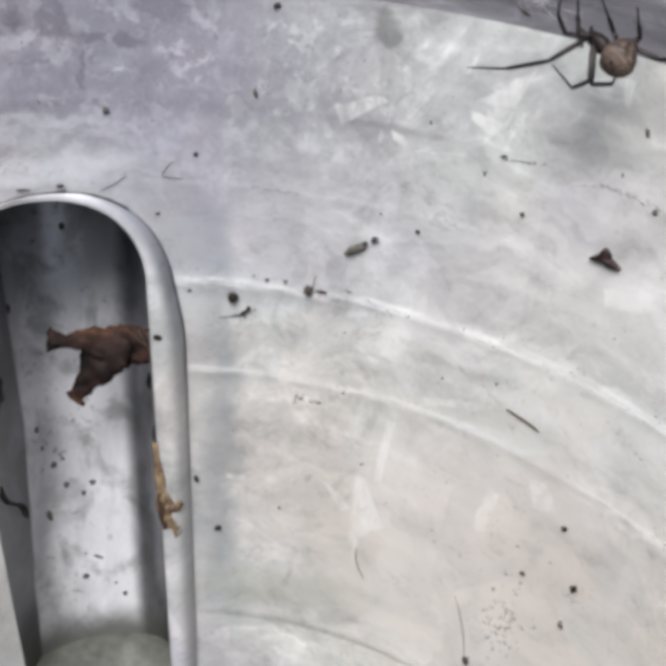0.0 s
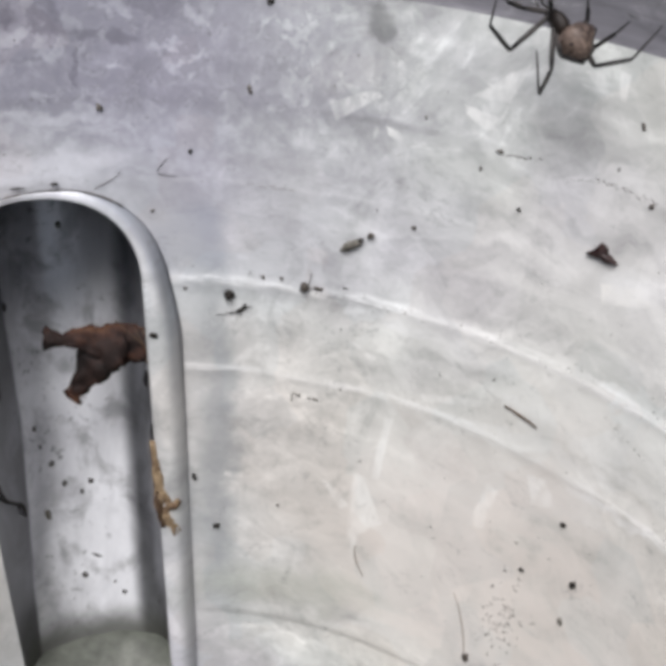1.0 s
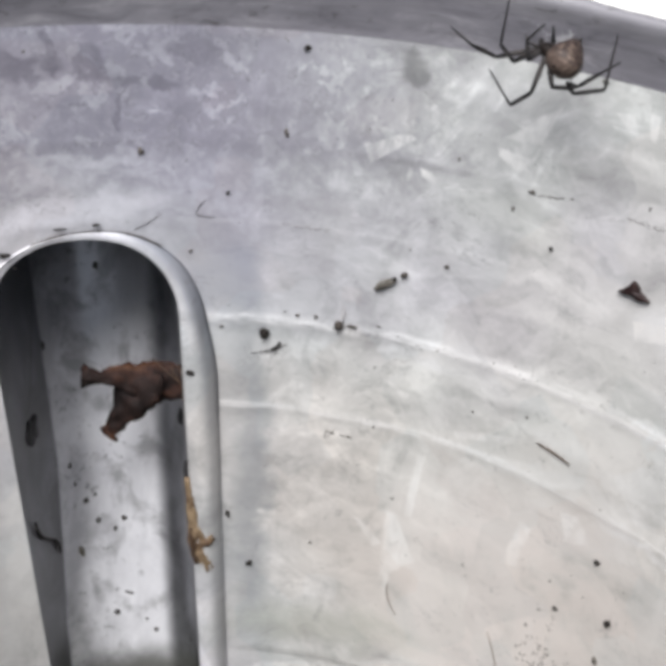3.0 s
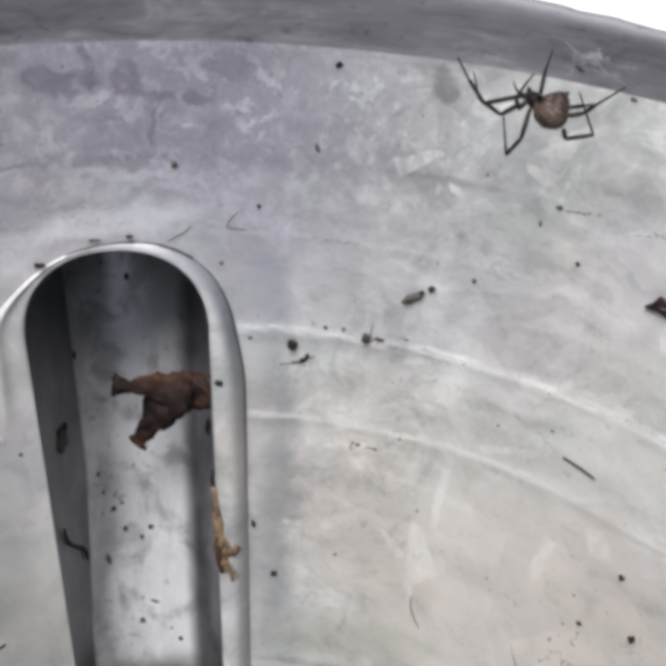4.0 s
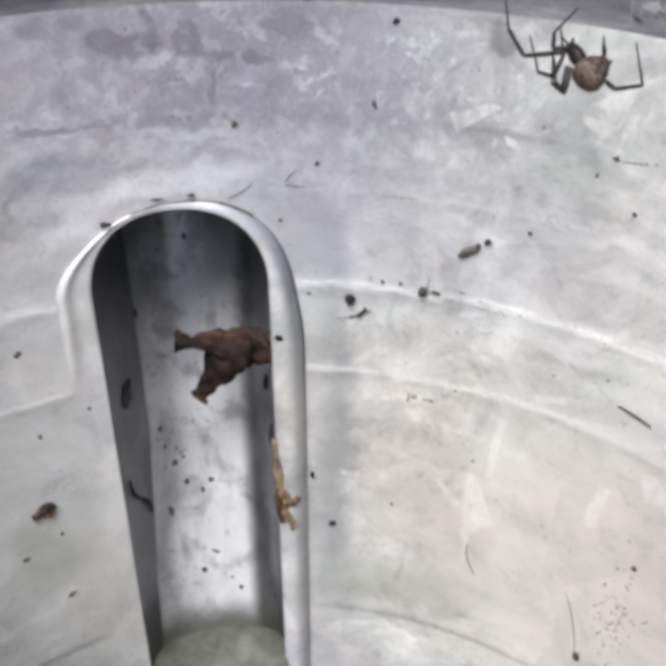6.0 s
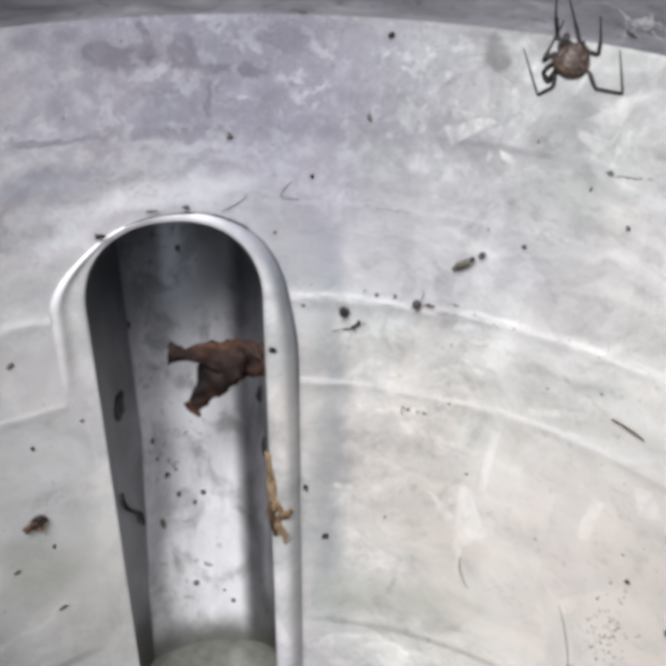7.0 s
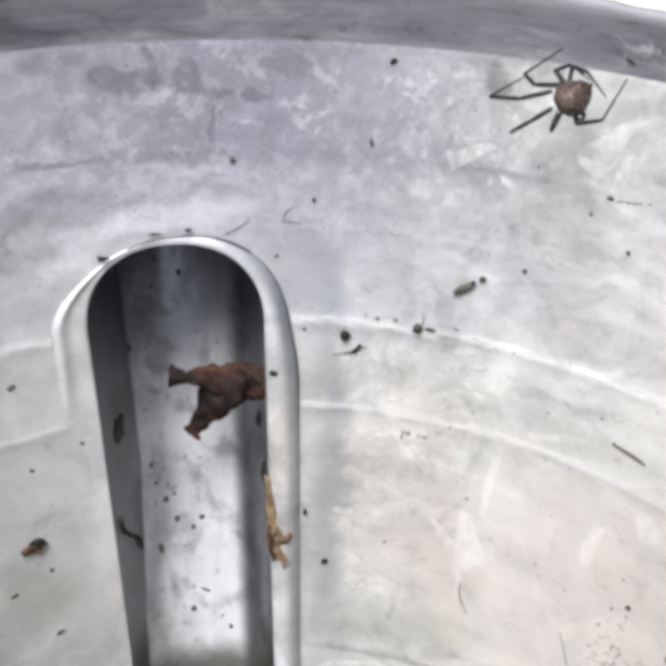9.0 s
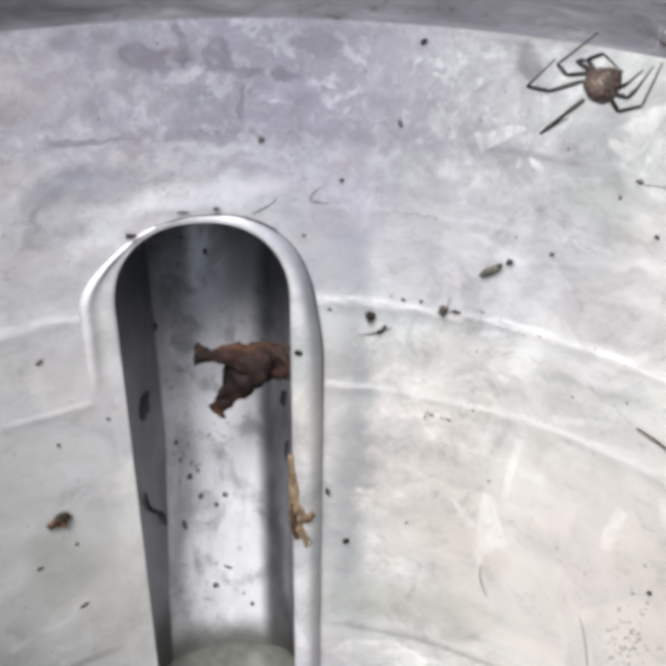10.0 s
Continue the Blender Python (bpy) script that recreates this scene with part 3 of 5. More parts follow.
# outline of the recess as (arc, height) round its middle line, left foot to right foot
def plain_outline(grow):
    w, top = HALF + grow * 0.98, TOP_Z + grow * 0.40
    steps = 2 * len(HIGH) + ACROSS
    pts = [(-w, z) for z in LOW]
    for i in range(1, steps):
        a = math.pi * (1 - i / steps)
        c, s = math.cos(a), math.sin(a)
        pts.append((w * math.copysign(abs(c) ** 0.88, c), CENTRE + (top - CENTRE) * abs(s) ** 0.88))
    return pts + [(w, z) for z in reversed(LOW)]


def outline(grow):
    """The same with lips that are narrow round the arch and swell out below it."""
    pts = []
    for (u0, z0), (u, z) in zip(plain_outline(0.0), plain_outline(grow)):
        f = min(1.0, max(0.0, (0.012 - z) / 0.024))
        right = 0.66 + 0.42 * f * f * (3 - 2 * f)
        f = min(1.0, max(0.0, (0.019 - z) / 0.015))
        left = 0.35 + 0.70 * f * f * (3 - 2 * f)
        f = min(1.0, max(0.0, 0.5 + u / 0.016))
        k = left + (right - left) * f
        pts.append((u0 + (u - u0) * k, z0 + (z - z0) * k))
    return pts


def at_recess(u, z, off=0.0):
    return wall(MID + u / ARC, z, off)


def in_recess(u, z, off=0.0):
    """The same on the plain cone, with no pressed rings and no curve at the foot."""
    th, r = MID + u / ARC, R0 + TAPER * z - off
    return Vector((r * math.sin(th), r * math.cos(th), z + Z0))


def section(k, z, left=True):
    """Across half the trough, k from 0 at its edge to 1 at its middle: width and depth as fractions.
    On the left a steep side, a crease, and a gently hollow floor that narrows upwards; on the right a round hollow."""
    if not left:
        a = math.pi / 2 * k**1.2
        return math.cos(a) ** 0.85 if k < 1 else 0.0, math.sin(a) ** 0.72
    q = 0.50 + 0.24 * min(1.0, max(0.0, (-z - 0.045) / 0.055))
    if k < 0.5:
        f = k / 0.5
        return 1 - (1 - q) * f, 0.72 * f**0.85
    f = (k - 0.5) / 0.5
    return q * (1 - f), 0.72 + 0.28 * (1 - (1 - f) ** 2.3)


def deep(z):
    """How far the trough's floor lies behind the wall: it runs out as it rises."""
    return 0.0045 + 0.38 * max(0.0, z + 0.1128)


def skew(u, z):
    """The right lip widens a little downwards, as does the left."""
    return u + math.copysign(1, u) * 0.012 * max(0.0, -z) * min(1.0, abs(u) / HALF)


def face(bm, inside):
    """Turns all faces of an open sheet the same way, towards the point inside."""
    bmesh.ops.recalc_face_normals(bm, faces=bm.faces)
    bm.faces.ensure_lookup_table()
    votes = sum(1 if f.normal.dot(Vector(inside) - f.calc_center_median()) > 0 else -1 for f in bm.faces)
    if votes < 0:
        bmesh.ops.reverse_faces(bm, faces=bm.faces)


def make_can():
    can = tagged(new("watering_can"), "old galvanised steel watering can, its spout opening inside the wall", "watering can")
    SIDE_A, SIDE_B = MID - 0.36, MID + 0.34
    zs = LEVELS
    bm = bmesh.new()
    steps = 200
    ths = [SIDE_B + (2 * math.pi - (SIDE_B - SIDE_A)) * i / steps for i in range(steps + 1)]
    grid_mesh(bm, [[wall(th, z) for th in ths] for z in zs], [[uv_of(th, z) for th in ths] for z in zs])
    # the sheet round the recess
    edge = outline(LIP)
    wa, wb = (SIDE_A - MID) * ARC, (SIDE_B - MID) * ARC
    border = [(wa, z) for z in LOW + HIGH] + [(wa + (wb - wa) * i / ACROSS, RIM_Z) for i in range(1, ACROSS)] + [(wb, z) for z in reversed(LOW + HIGH)]
    rows, uvs = [], []
    M = 40
    for j in range(M + 1):
        f = (j / M) ** 1.2
        row = []
        for (u, z), (bu, bz) in zip(edge, border):
            row.append((skew(u, z) + (bu - skew(u, z)) * f, z + (bz - z) * f))
        rows.append([at_recess(u, z) for u, z in row])
        uvs.append([uv_of(MID + u / ARC, z) for u, z in row])
    grid_mesh(bm, rows, uvs)
    bmesh.ops.remove_doubles(bm, verts=bm.verts, dist=0.00004)
    face(bm, (0, 0, Z0))
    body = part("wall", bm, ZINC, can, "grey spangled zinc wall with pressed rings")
    thicken(body)
    # the raised lip: a rolled bead between the sheet and the recess
    rows, uvs = [], []
    # growth from the opening's edge; height of the right and the left lip there
    profile = [(1.0, 0.0, 0.0), (0.990, -0.16, 0.02), (0.978, -0.42, 0.05), (0.962, -0.42, 0.10), (0.945, -0.16, 0.20), (0.930, 0.02, 0.32), (0.90, 0.20, 0.55), (0.86, 0.40, 0.85), (0.80, 0.61, 1.0), (0.73, 0.78, 0.95), (0.65, 0.90, 0.66),
               (0.55, 0.97, 0.38), (0.45, 1.0, 0.30), (0.35, 1.0, 0.30), (0.22, 0.97, 0.32), (0.10, 0.90, 0.30), (0.03, 0.72, 0.20), (0.0, 0.40, 0.0)]
    for grow, rise_r, rise_l in profile:
        ring = outline(LIP * grow)
        row = []
        for u, z in ring:
            high = min(1.0, max(0.0, (0.0215 - z) / 0.016))
            low = min(1.0, max(0.0, (z + 0.016) / 0.014))
            k = min(1.0, max(0.0, 0.5 + u / 0.012))
            right = (0.0003 + 0.0032 * high) * rise_r if rise_r >= 0 else (0.0020 + 0.0010 * high) * rise_r * min(1.0, max(0.35, (z + 0.07) / 0.05))
            left = (0.0002 + 0.0010 * high) * rise_l * low
            row.append(in_recess(skew(u, z), z, right * k + left * (1 - k)))
        rows.append(row)
        uvs.append([uv_of(MID + u / ARC, z) for u, z in ring])
    bm = grid_mesh(bmesh.new(), rows, uvs)
    face(bm, (0, 0, Z0))
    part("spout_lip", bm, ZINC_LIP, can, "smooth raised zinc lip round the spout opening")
    # the spout's root: a trough that runs upwards and out of the wall
    ring = outline(0.0)
    rows, uvs = [], []
    steps = 32
    for j in range(steps + 1):
        row, uvr = [], []
        for u, z in ring:
            lift = max(0.0, (z - CENTRE) / (TOP_Z - CENTRE))
            sz = z if z <= CENTRE else CENTRE + 0.028 * lift
            keep, dip = section(j / steps, z, u < 0)
            if abs(u) < 0.0135:
                # the two halves run into one another under the crown of the arch
                other = section(j / steps, z, u >= 0)
                q = 0.5 - 0.5 * abs(u) / 0.0135
                f = q * q * (3 - 2 * q)
                keep, dip = keep + (other[0] - keep) * f, dip + (other[1] - dip) * f
            uu, zz = u * keep, z + (sz - z) * (1 - keep)
            d = deep(zz) * dip
            row.append(in_recess(skew(uu, zz), zz, -d))
            uvr.append((uu / HALF * (0.5 / (0.50 + 0.24 * min(1.0, max(0.0, (-z - 0.045) / 0.055))) if u < 0 else 1.0), zz + d))
        rows.append(row)
        uvs.append(uvr)
    bm = grid_mesh(bmesh.new(), rows, uvs)
    bmesh.ops.remove_doubles(bm, verts=bm.verts, dist=0.00001)
    face(bm, (0, 0, Z0))
    thicken(part("spout", bm, ZINC_SPOUT, can, "inside of the spout's root, light floor between sides with shade painted in"))
    # the flared rim with its rolled wire edge
    rows, uvs = [], []
    prof = [(radius(RIM_Z) - 0.00005, RIM_Z - 0.0002), (0.1107, 0.0590), (0.1105, 0.0606), (0.1100, 0.0630), (0.1095, 0.0655), (0.1092, 0.0672), (0.1091, 0.0685), (0.1093, 0.0694), (0.1098, 0.0700), (0.1105, 0.0701), (0.1111, 0.0696), (0.1113, 0.0686)]
    ths = [2 * math.pi * (i / 440 - 0.5) for i in range(441)]
    for r, z in prof:
        k = max(0.0, min(1.0, (z - 0.0606) / 0.0085))
        row = []
        for t in ths[:-1]:
            dent = k * (0.00020 * math.sin(3 * t) * math.sin(7 * t) + 0.00028 * noise.noise(Vector((math.sin(t) * 26, math.cos(t) * 26, z * 300))))
            row.append(((r + dent) * math.sin(t), (r + dent) * math.cos(t), z + Z0 + dent - 0.0045 * k * k * math.sin(t - 0.25)))
        rows.append(row + row[:1])
        uvs.append([(t * ARC, z) for t in ths])
    bm = grid_mesh(bmesh.new(), rows, uvs)
    bmesh.ops.remove_doubles(bm, verts=bm.verts, dist=0.00001)
    face(bm, (0, 0, Z0))
    thicken(part("rim", bm, ZINC_RIM, can, "rubbed rim band toned dark for shade, with a rolled edge"))
    # the bottom, reaching out under the recess
    bm = bmesh.new()
    rows = []
    for k in (0.0, 0.3, 0.6, 0.8, 0.9, 0.96, 1.0):
        row = []
        for i in range(181):
            t = 2 * math.pi * i / 180
            d = (t - MID + math.pi) % (2 * math.pi) - math.pi
            u = d * ARC
            r = radius(FLOOR_Z) + 0.0004
            if abs(u) < HALF:
                r = max(r, R0 + TAPER * FLOOR_Z + deep(FLOOR_Z) * math.sqrt(1 - (u / HALF) ** 2) + 0.0004)
            row.append((r * k * math.sin(t), r * k * math.cos(t), FLOOR_Z + Z0 + 0.0006 * (1 - k)))
        rows.append(row)
    grid_mesh(bm, rows)
    bmesh.ops.remove_doubles(bm, verts=bm.verts, dist=0.00001)
    face(bm, (0, 0, Z0))
    thicken(part("bottom", bm, FLOOR, can, "dirty greenish bottom plate"))
    # silt caked over the foot of the spout
    bm = bmesh.new()
    rows = []
    for f in (0.0, 0.04, 0.12, 0.4, 0.7, 0.9, 1.0):
        row = []
        for i in range(41):
            v = i / 20 - 1
            w = HALF + 0.012 * 0.1 + 0.0004
            edge = math.sqrt(max(0.0, 1 - abs(v) ** 3.2))
            bump = 0.0007 * noise.noise(Vector((v * 3.0, f * 3.0, 2.0)))
            drop = -0.0090 if f == 0.0 else -0.0012 * f
            row.append(in_recess(v * w, -0.1004 + drop + (bump if f else 0.0), 0.0140 - f * (0.0145 + (deep(-0.1) + 0.0006) * edge)))
        rows.append(row)
    grid_mesh(bm, rows)
    bmesh.ops.recalc_face_normals(bm, faces=bm.faces)
    part("silt", bm, FLOOR, can, "greenish grey silt at the foot of the spout")
    rows = []
    for r, z in ((0.0946, -0.1112), (0.0940, -0.1200), (0.0922, -0.1200), (0.0926, -0.1116)):
        rows.append([(r * math.sin(t), r * math.cos(t), z + Z0) for t in ths])
    bm = grid_mesh(bmesh.new(), rows)
    bmesh.ops.remove_doubles(bm, verts=bm.verts, dist=0.00001)
    bmesh.ops.recalc_face_normals(bm, faces=bm.faces)
    part("foot_ring", bm, ZINC_OUT, can)
    return can


def thicken(ob):
    m = ob.modifiers.new("sheet", "SOLIDIFY")
    m.thickness, m.offset, m.use_rim = SHEET, -1.0, False
    return ob


can = make_can()

# ---- the ground outside ----
bm = bmesh.new()
rings = [0.0, 0.2, 0.5, 1.2, 3.0, 8.0, 30.0, 120.0, 600.0, 3000.0]
rows = [[(r * math.sin(2 * math.pi * i / 64), r * math.cos(2 * math.pi * i / 64), 0.0) for i in range(65)] for r in rings]
grid_mesh(bm, rows)
bmesh.ops.remove_doubles(bm, verts=bm.verts, dist=0.00001)
bmesh.ops.recalc_face_normals(bm, faces=bm.faces)
tagged(part("ground", bm, GROUND), "bright pale concrete ground with thin grass patches", "ground", kind="structure")

# ---- small things stuck to the wall ----
DARK = plain("dark_matter", (0.012, 0.010, 0.009), (0.05, 0.042, 0.036), 1400)
BROWN = plain("brown_matter", (0.045, 0.027, 0.018), (0.12, 0.073, 0.045), 1200)
HUSK = plain("brown_grey_crumb", (0.05, 0.042, 0.036), (0.13, 0.11, 0.095), 1200)
FIBRE = plain("plant_fibre", (0.20, 0.165, 0.135), (0.42, 0.36, 0.30), 1200)
RUST = plain("red_brown_chip", (0.014, 0.006, 0.006), (0.040, 0.016, 0.014), 1200, rough=0.45)
RUSTY = plain("rusty_flake", (0.07, 0.035, 0.025), (0.24, 0.14, 0.095), 1300)
GREY = plain("grey_husk", (0.085, 0.078, 0.066), (0.27, 0.25, 0.215), 1200)
TAN = plain("tan_scrap", (0.09, 0.045, 0.026), (0.46, 0.34, 0.21), 650, rough=0.8, depth=0.52)


def leaf_matter():
    """A dead leaf: near-black brown with amber patches and fine dark veins."""
    s = Shader("dry_leaf")
    co = s.node("TexCoord").outputs["Object"]
    shifted = s.node("VectorMath", {0: co, 1: (0.0115, 0.0, 0.0)}, operation="ADD").outputs[0]
    patch = s.noise(shifted, 105.0, 3.0, 0.55, 0.6)
    vein = s.noise(s.node("VectorMath", {0: co, 1: (900.0, 300.0, 420.0)}, operation="MULTIPLY").outputs[0], 1.0, 4.0, 0.65, 0.5)
    tone = s.ramp(patch, (0.36, (0.0045, 0.0024, 0.0021)), (0.48, (0.0120, 0.0055, 0.0042)), (0.57, (0.0300, 0.0125, 0.0078)), (0.68, (0.056, 0.026, 0.0140)))
    s.set(Base_Color=s.mix(1.0, tone, s.ramp(vein, (0.32, g(0.65)), (0.50, g(1.0)), (0.66, g(1.4))), "MULTIPLY"), Roughness=0.8, Specular_IOR_Level=0.25)
    s.bump(vein, 0.5, 0.0004)
    return s.mat


LEAF = leaf_matter()
SPOUT_DIRT = plain("grey_brown_dirt", (0.06, 0.055, 0.052), (0.20, 0.185, 0.178), 900)
CLOD = plain("dull_dirt", (0.03, 0.028, 0.03), (0.085, 0.08, 0.082), 700)
SILK = plain("silk", (0.6, 0.6, 0.6), (0.8, 0.8, 0.8), 900, rough=0.25, bump=0.0, depth=1.0)


def lump(bm, m, size, seed, rough=0.25, sub=2):
    """An uneven crumb of the given size, added to bm."""
    made = bmesh.ops.create_icosphere(bm, subdivisions=sub, radius=0.5)["verts"]
    sx, sy, sz = size
    for v in made:
        n = noise.noise(v.co * 2.6 + Vector((seed * 7.3, seed * 3.1, seed * 1.7)))
        p = v.co * (1 + rough * 2.2 * n)
        v.co = m @ Vector((p.x * sx, p.y * sy, p.z * sz))
    return bm


def tube(bm, points, radii, sides=7):
    """A tapered round tube along points."""
    rings = []
    pts = [Vector(p) for p in points]
    for i, p in enumerate(pts):
        d = (pts[min(i + 1, len(pts) - 1)] - pts[max(i - 1, 0)]).normalized()
        a = d.orthogonal().normalized()
        if rings:
            a = (prev - d * prev.dot(d)).normalized()
        prev = a
        b = d.cross(a)
        rings.append([bm.verts.new(p + (a * math.cos(2 * math.pi * k / sides) + b * math.sin(2 * math.pi * k / sides)) * radii[i]) for k in range(sides)])
    for r, q in zip(rings, rings[1:]):
        for k in range(sides):
            bm.faces.new((r[k], r[(k + 1) % sides], q[(k + 1) % sides], q[k]))
    bm.faces.new(rings[0][::-1])
    bm.faces.new(rings[-1])
    return bm


def arch(a, b, sag, n=6):
    """Points from a to b bowed by the vector sag."""
    a, b, sag = Vector(a), Vector(b), Vector(sag)
    return [a.lerp(b, i / n) + sag * (4 * (i / n) * (1 - i / n)) for i in range(n + 1)]


def speck(theta, z, w, h, spin, material, label, seed, base_off=0.0):
    bm = lump(bmesh.new(), Matrix.Identity(4), (w, h, min(w, h) * 0.6), seed, 0.38)
    ob = part("speck", bm, material)
    ob.matrix_world = wall_pose(theta, z, base_off + min(w, h) * 0.16, spin)
    return tagged(ob, label, "speck", "specks on the can's wall")


MM = 0.001
FAINT = plain("faint_crumb", (0.09, 0.08, 0.072), (0.24, 0.215, 0.195), 1200)
GRIME = plain("pale_grime", (0.16, 0.145, 0.135), (0.34, 0.315, 0.295), 1200)
BLACK_SPECK = "tiny black dirt speck stuck to the zinc wall"
SPECKS = [
    (3.4, 55.2, 1.3, 0.9, 20), (1.7, 40.1, 0.8, 1.6, 25), (-12.2, 36.0, 1.1, 1.5, 0), (-3.9, 28.2, 0.8, 0.8, 0), (-7.8, 16.5, 0.8, 0.7, 0),
    (28.0, 28.2, 0.8, 0.8, 0), (39.3, 36.5, 0.9, 0.8, 10), (36.7, 47.7, 0.7, 1.3, 30), (25.3, 37.1, 1.3, 0.8, 0), (23.8, 33.3, 0.6, 1.0, 0),
    (-4.8, 0.5, 0.8, 0.6, 0), (3.4, 4.2, 0.9, 0.7, 0), (5.4, 4.3, 0.6, 1.0, 0), (29.3, -5.3, 0.5, 0.5, 0), (-1.7, -59.3, 1.6, 1.5, 0),
    (40.6, -27.7, 1.3, 1.2, 0), (37.6, -43.4, 1.2, 0.9, 0), (43.7, -38.8, 1.4, 1.6, 30)]
for i, (th, z, w, h, spin) in enumerate(SPECKS):
    speck(th, z * MM, w * MM, h * MM, spin, DARK if i in (0, 3, 5, 14, 15, 16, 17) else FAINT, BLACK_SPECK if i in (0, 3, 5, 14, 15, 16, 17) else "tiny grey-brown dirt speck stuck to the zinc wall", i)
SPECKS = [
    (43.7, -48.9, 1.0, 2.2, 20), (33.9, -74.3, 1.4, 2.4, 0), (6.2, -51.5, 0.6, 0.6, 0), (10.0, -22.1, 1.2, 0.5, -15), (12.1, 4.4, 0.9, 0.4, 0),
    (18.4, 19.6, 0.9, 0.7, 0), (-37.5, -5.1, 1.6, 0.9, 15), (-37.1, -25.2, 0.8, 0.9, 0), (-31.0, -21.9, 1.0, 0.6, 0), (-42.2, -54.3, 1.6, 0.8, 20),
    (-37.2, -51.3, 0.7, 0.8, 0), (-37.7, -68.8, 2.2, 0.8, 10), (29.5, 57.4, 1.0, 0.6, 0), (1.0, 62.0, 0.9, 0.8, 0)]
for i, (th, z, w, h, spin) in enumerate(SPECKS):
    speck(th, z * MM, w * MM, h * MM, spin, HUSK if i % 3 else GREY, "small brownish grey crumb stuck to the zinc wall", 40 + i)
for i, (th, z, w, h, off) in enumerate(((-8.2, -7.9, 1.9, 1.2, 3.3), (-6.5, -12.4, 1.1, 1.0, 2.2), (-6.0, -29.5, 0.7, 0.9, 1.6), (-4.4, -45.1, 0.9, 1.8, 0.6), (-26.1, 18.3, 1.8, 1.2, 0.6), (-16.9, 22.4, 1.6, 0.6, 0.5), (-20.5, 22.1, 2.4, 0.4, 0.5), (-25.2, 15.5, 0.7, 0.5, 0.6))):
    ob = speck(th, z * MM, w * MM, h * MM, 0, DARK, "black crumb sitting on the lip of the spout opening", 70 + i, off * MM)
    ob["group"] = "crumbs on the spout lip"

# thin dark tube laid along the crease over the spout
crease = [at_recess(u, z, 0.00018) for u, z in outline(LIP * 1.06) if z > 0.0125 and -0.0085 < u < 0.0160][::2]
thin = [0.00009 + 0.00022 * abs(noise.noise(Vector((i * 0.45, 2.0, 7.0)))) for i in range(len(crease))]
tagged(part("crease_line", tube(bmesh.new(), crease, thin, 6), HUSK), "thin dark line along the crease over the spout", "dirt")

# a loose scatter of very fine grit low on the wall
bm = bmesh.new()
rng = random.Random(11)
for i in range(90):
    m = wall_pose(37.0 + rng.gauss(0, 1.4), (-58.5 + rng.gauss(0, 6.0)) * MM, 0.00004, rng.uniform(0, 180))
    lump(bm, m, (rng.uniform(0.15, 0.9) * MM, rng.uniform(0.15, 0.55) * MM, 0.15 * MM), i, 0.3, 1)
tagged(part("grit", bm, FAINT), "scatter of fine dark grit low on the wall", "grit", kind="stuff")
bm = bmesh.new()
for i in range(400):
    th, z = rng.uniform(-46, 52), rng.uniform(-95, 57)
    if i > 310:
        th, z = rng.uniform(2, 50), 2.4 + rng.gauss(0.6, 1.0)
    if -33 < th < -3 and z < 23:
        continue
    k = rng.uniform(0.06, 0.30) if rng.random() < 0.9 else rng.uniform(0.3, 0.55)
    lump(bm, wall_pose(th, z * MM, 0.00002, rng.uniform(0, 180)), (k * MM * rng.uniform(1, 2.2), k * MM, 0.08 * MM), i, 0.3, 1)
tagged(part("dust", bm, plain("dust_grains", (0.10, 0.09, 0.08), (0.30, 0.28, 0.26), 2000)), "fine grey dust grains clinging to the zinc wall", "dust", kind="stuff")

# a round black dropping and the shrivelled gnat beside it
ob = part("dropping", lump(bmesh.new(), Matrix.Identity(4), (2.1 * MM, 2.2 * MM, 1.6 * MM), 3, 0.18, 3), DARK)
ob.matrix_world = wall_pose(-0.1, -0.0002, 0.0005)
tagged(ob, "round black dropping stuck on the zinc wall", "dropping")


def insect(theta, z, spin, body, legs, material, leg_material, label, name="dead_gnat"):
    """A dead insect: lumps for the body and thin bent legs, lying on the wall."""
    bug = tagged(new(name), label, "insect")
    bug.matrix_world = wall_pose(theta, z, 0.0, spin)
    for k, (x, y, w, h) in enumerate(body):
        lumpy = lump(bmesh.new(), Matrix.Translation((x * MM, y * MM, h * 0.3 * MM)), (w * MM, h * MM, h * 0.7 * MM), k + theta, 0.16, 2)
        part("body" if k == 0 else "head", lumpy, material, bug)
    for x0, y0, x1, y1 in legs:
        pts = arch((x0 * MM, y0 * MM, 0.3 * MM), (x1 * MM, y1 * MM, 0.08 * MM), (0, 0.2 * MM, 0.3 * MM), 4)
        part("leg", tube(bmesh.new(), pts, [0.10 * MM, 0.09 * MM, 0.08 * MM, 0.06 * MM, 0.04 * MM], 5), leg_material, bug)
    return bug


insect(1.1, -0.0036, 35, [(0, 0, 2.4, 0.9), (1.3, 0.5, 0.9, 0.8)], [(-1, 0, -2.6, 0.9), (-1.1, 0, -5.2, 1.6), (0.8, 0, 2.6, -0.6), (0, -0.2, -0.6, -1.2)], DARK, DARK, "shrivelled black gnat stuck to the zinc wall")
insect(8.3, 0.0034, -5, [(-0.7, 0, 1.9, 2.2), (1.9, 0.2, 2.0, 0.8)], [(0, 0.5, 0.2, 3.2), (0.5, 0, 2.2, 0.2), (-1.0, -0.5, -1.8, -1.4)], HUSK, DARK, "brown dried insect fragment with one dark leg", "insect_fragment")
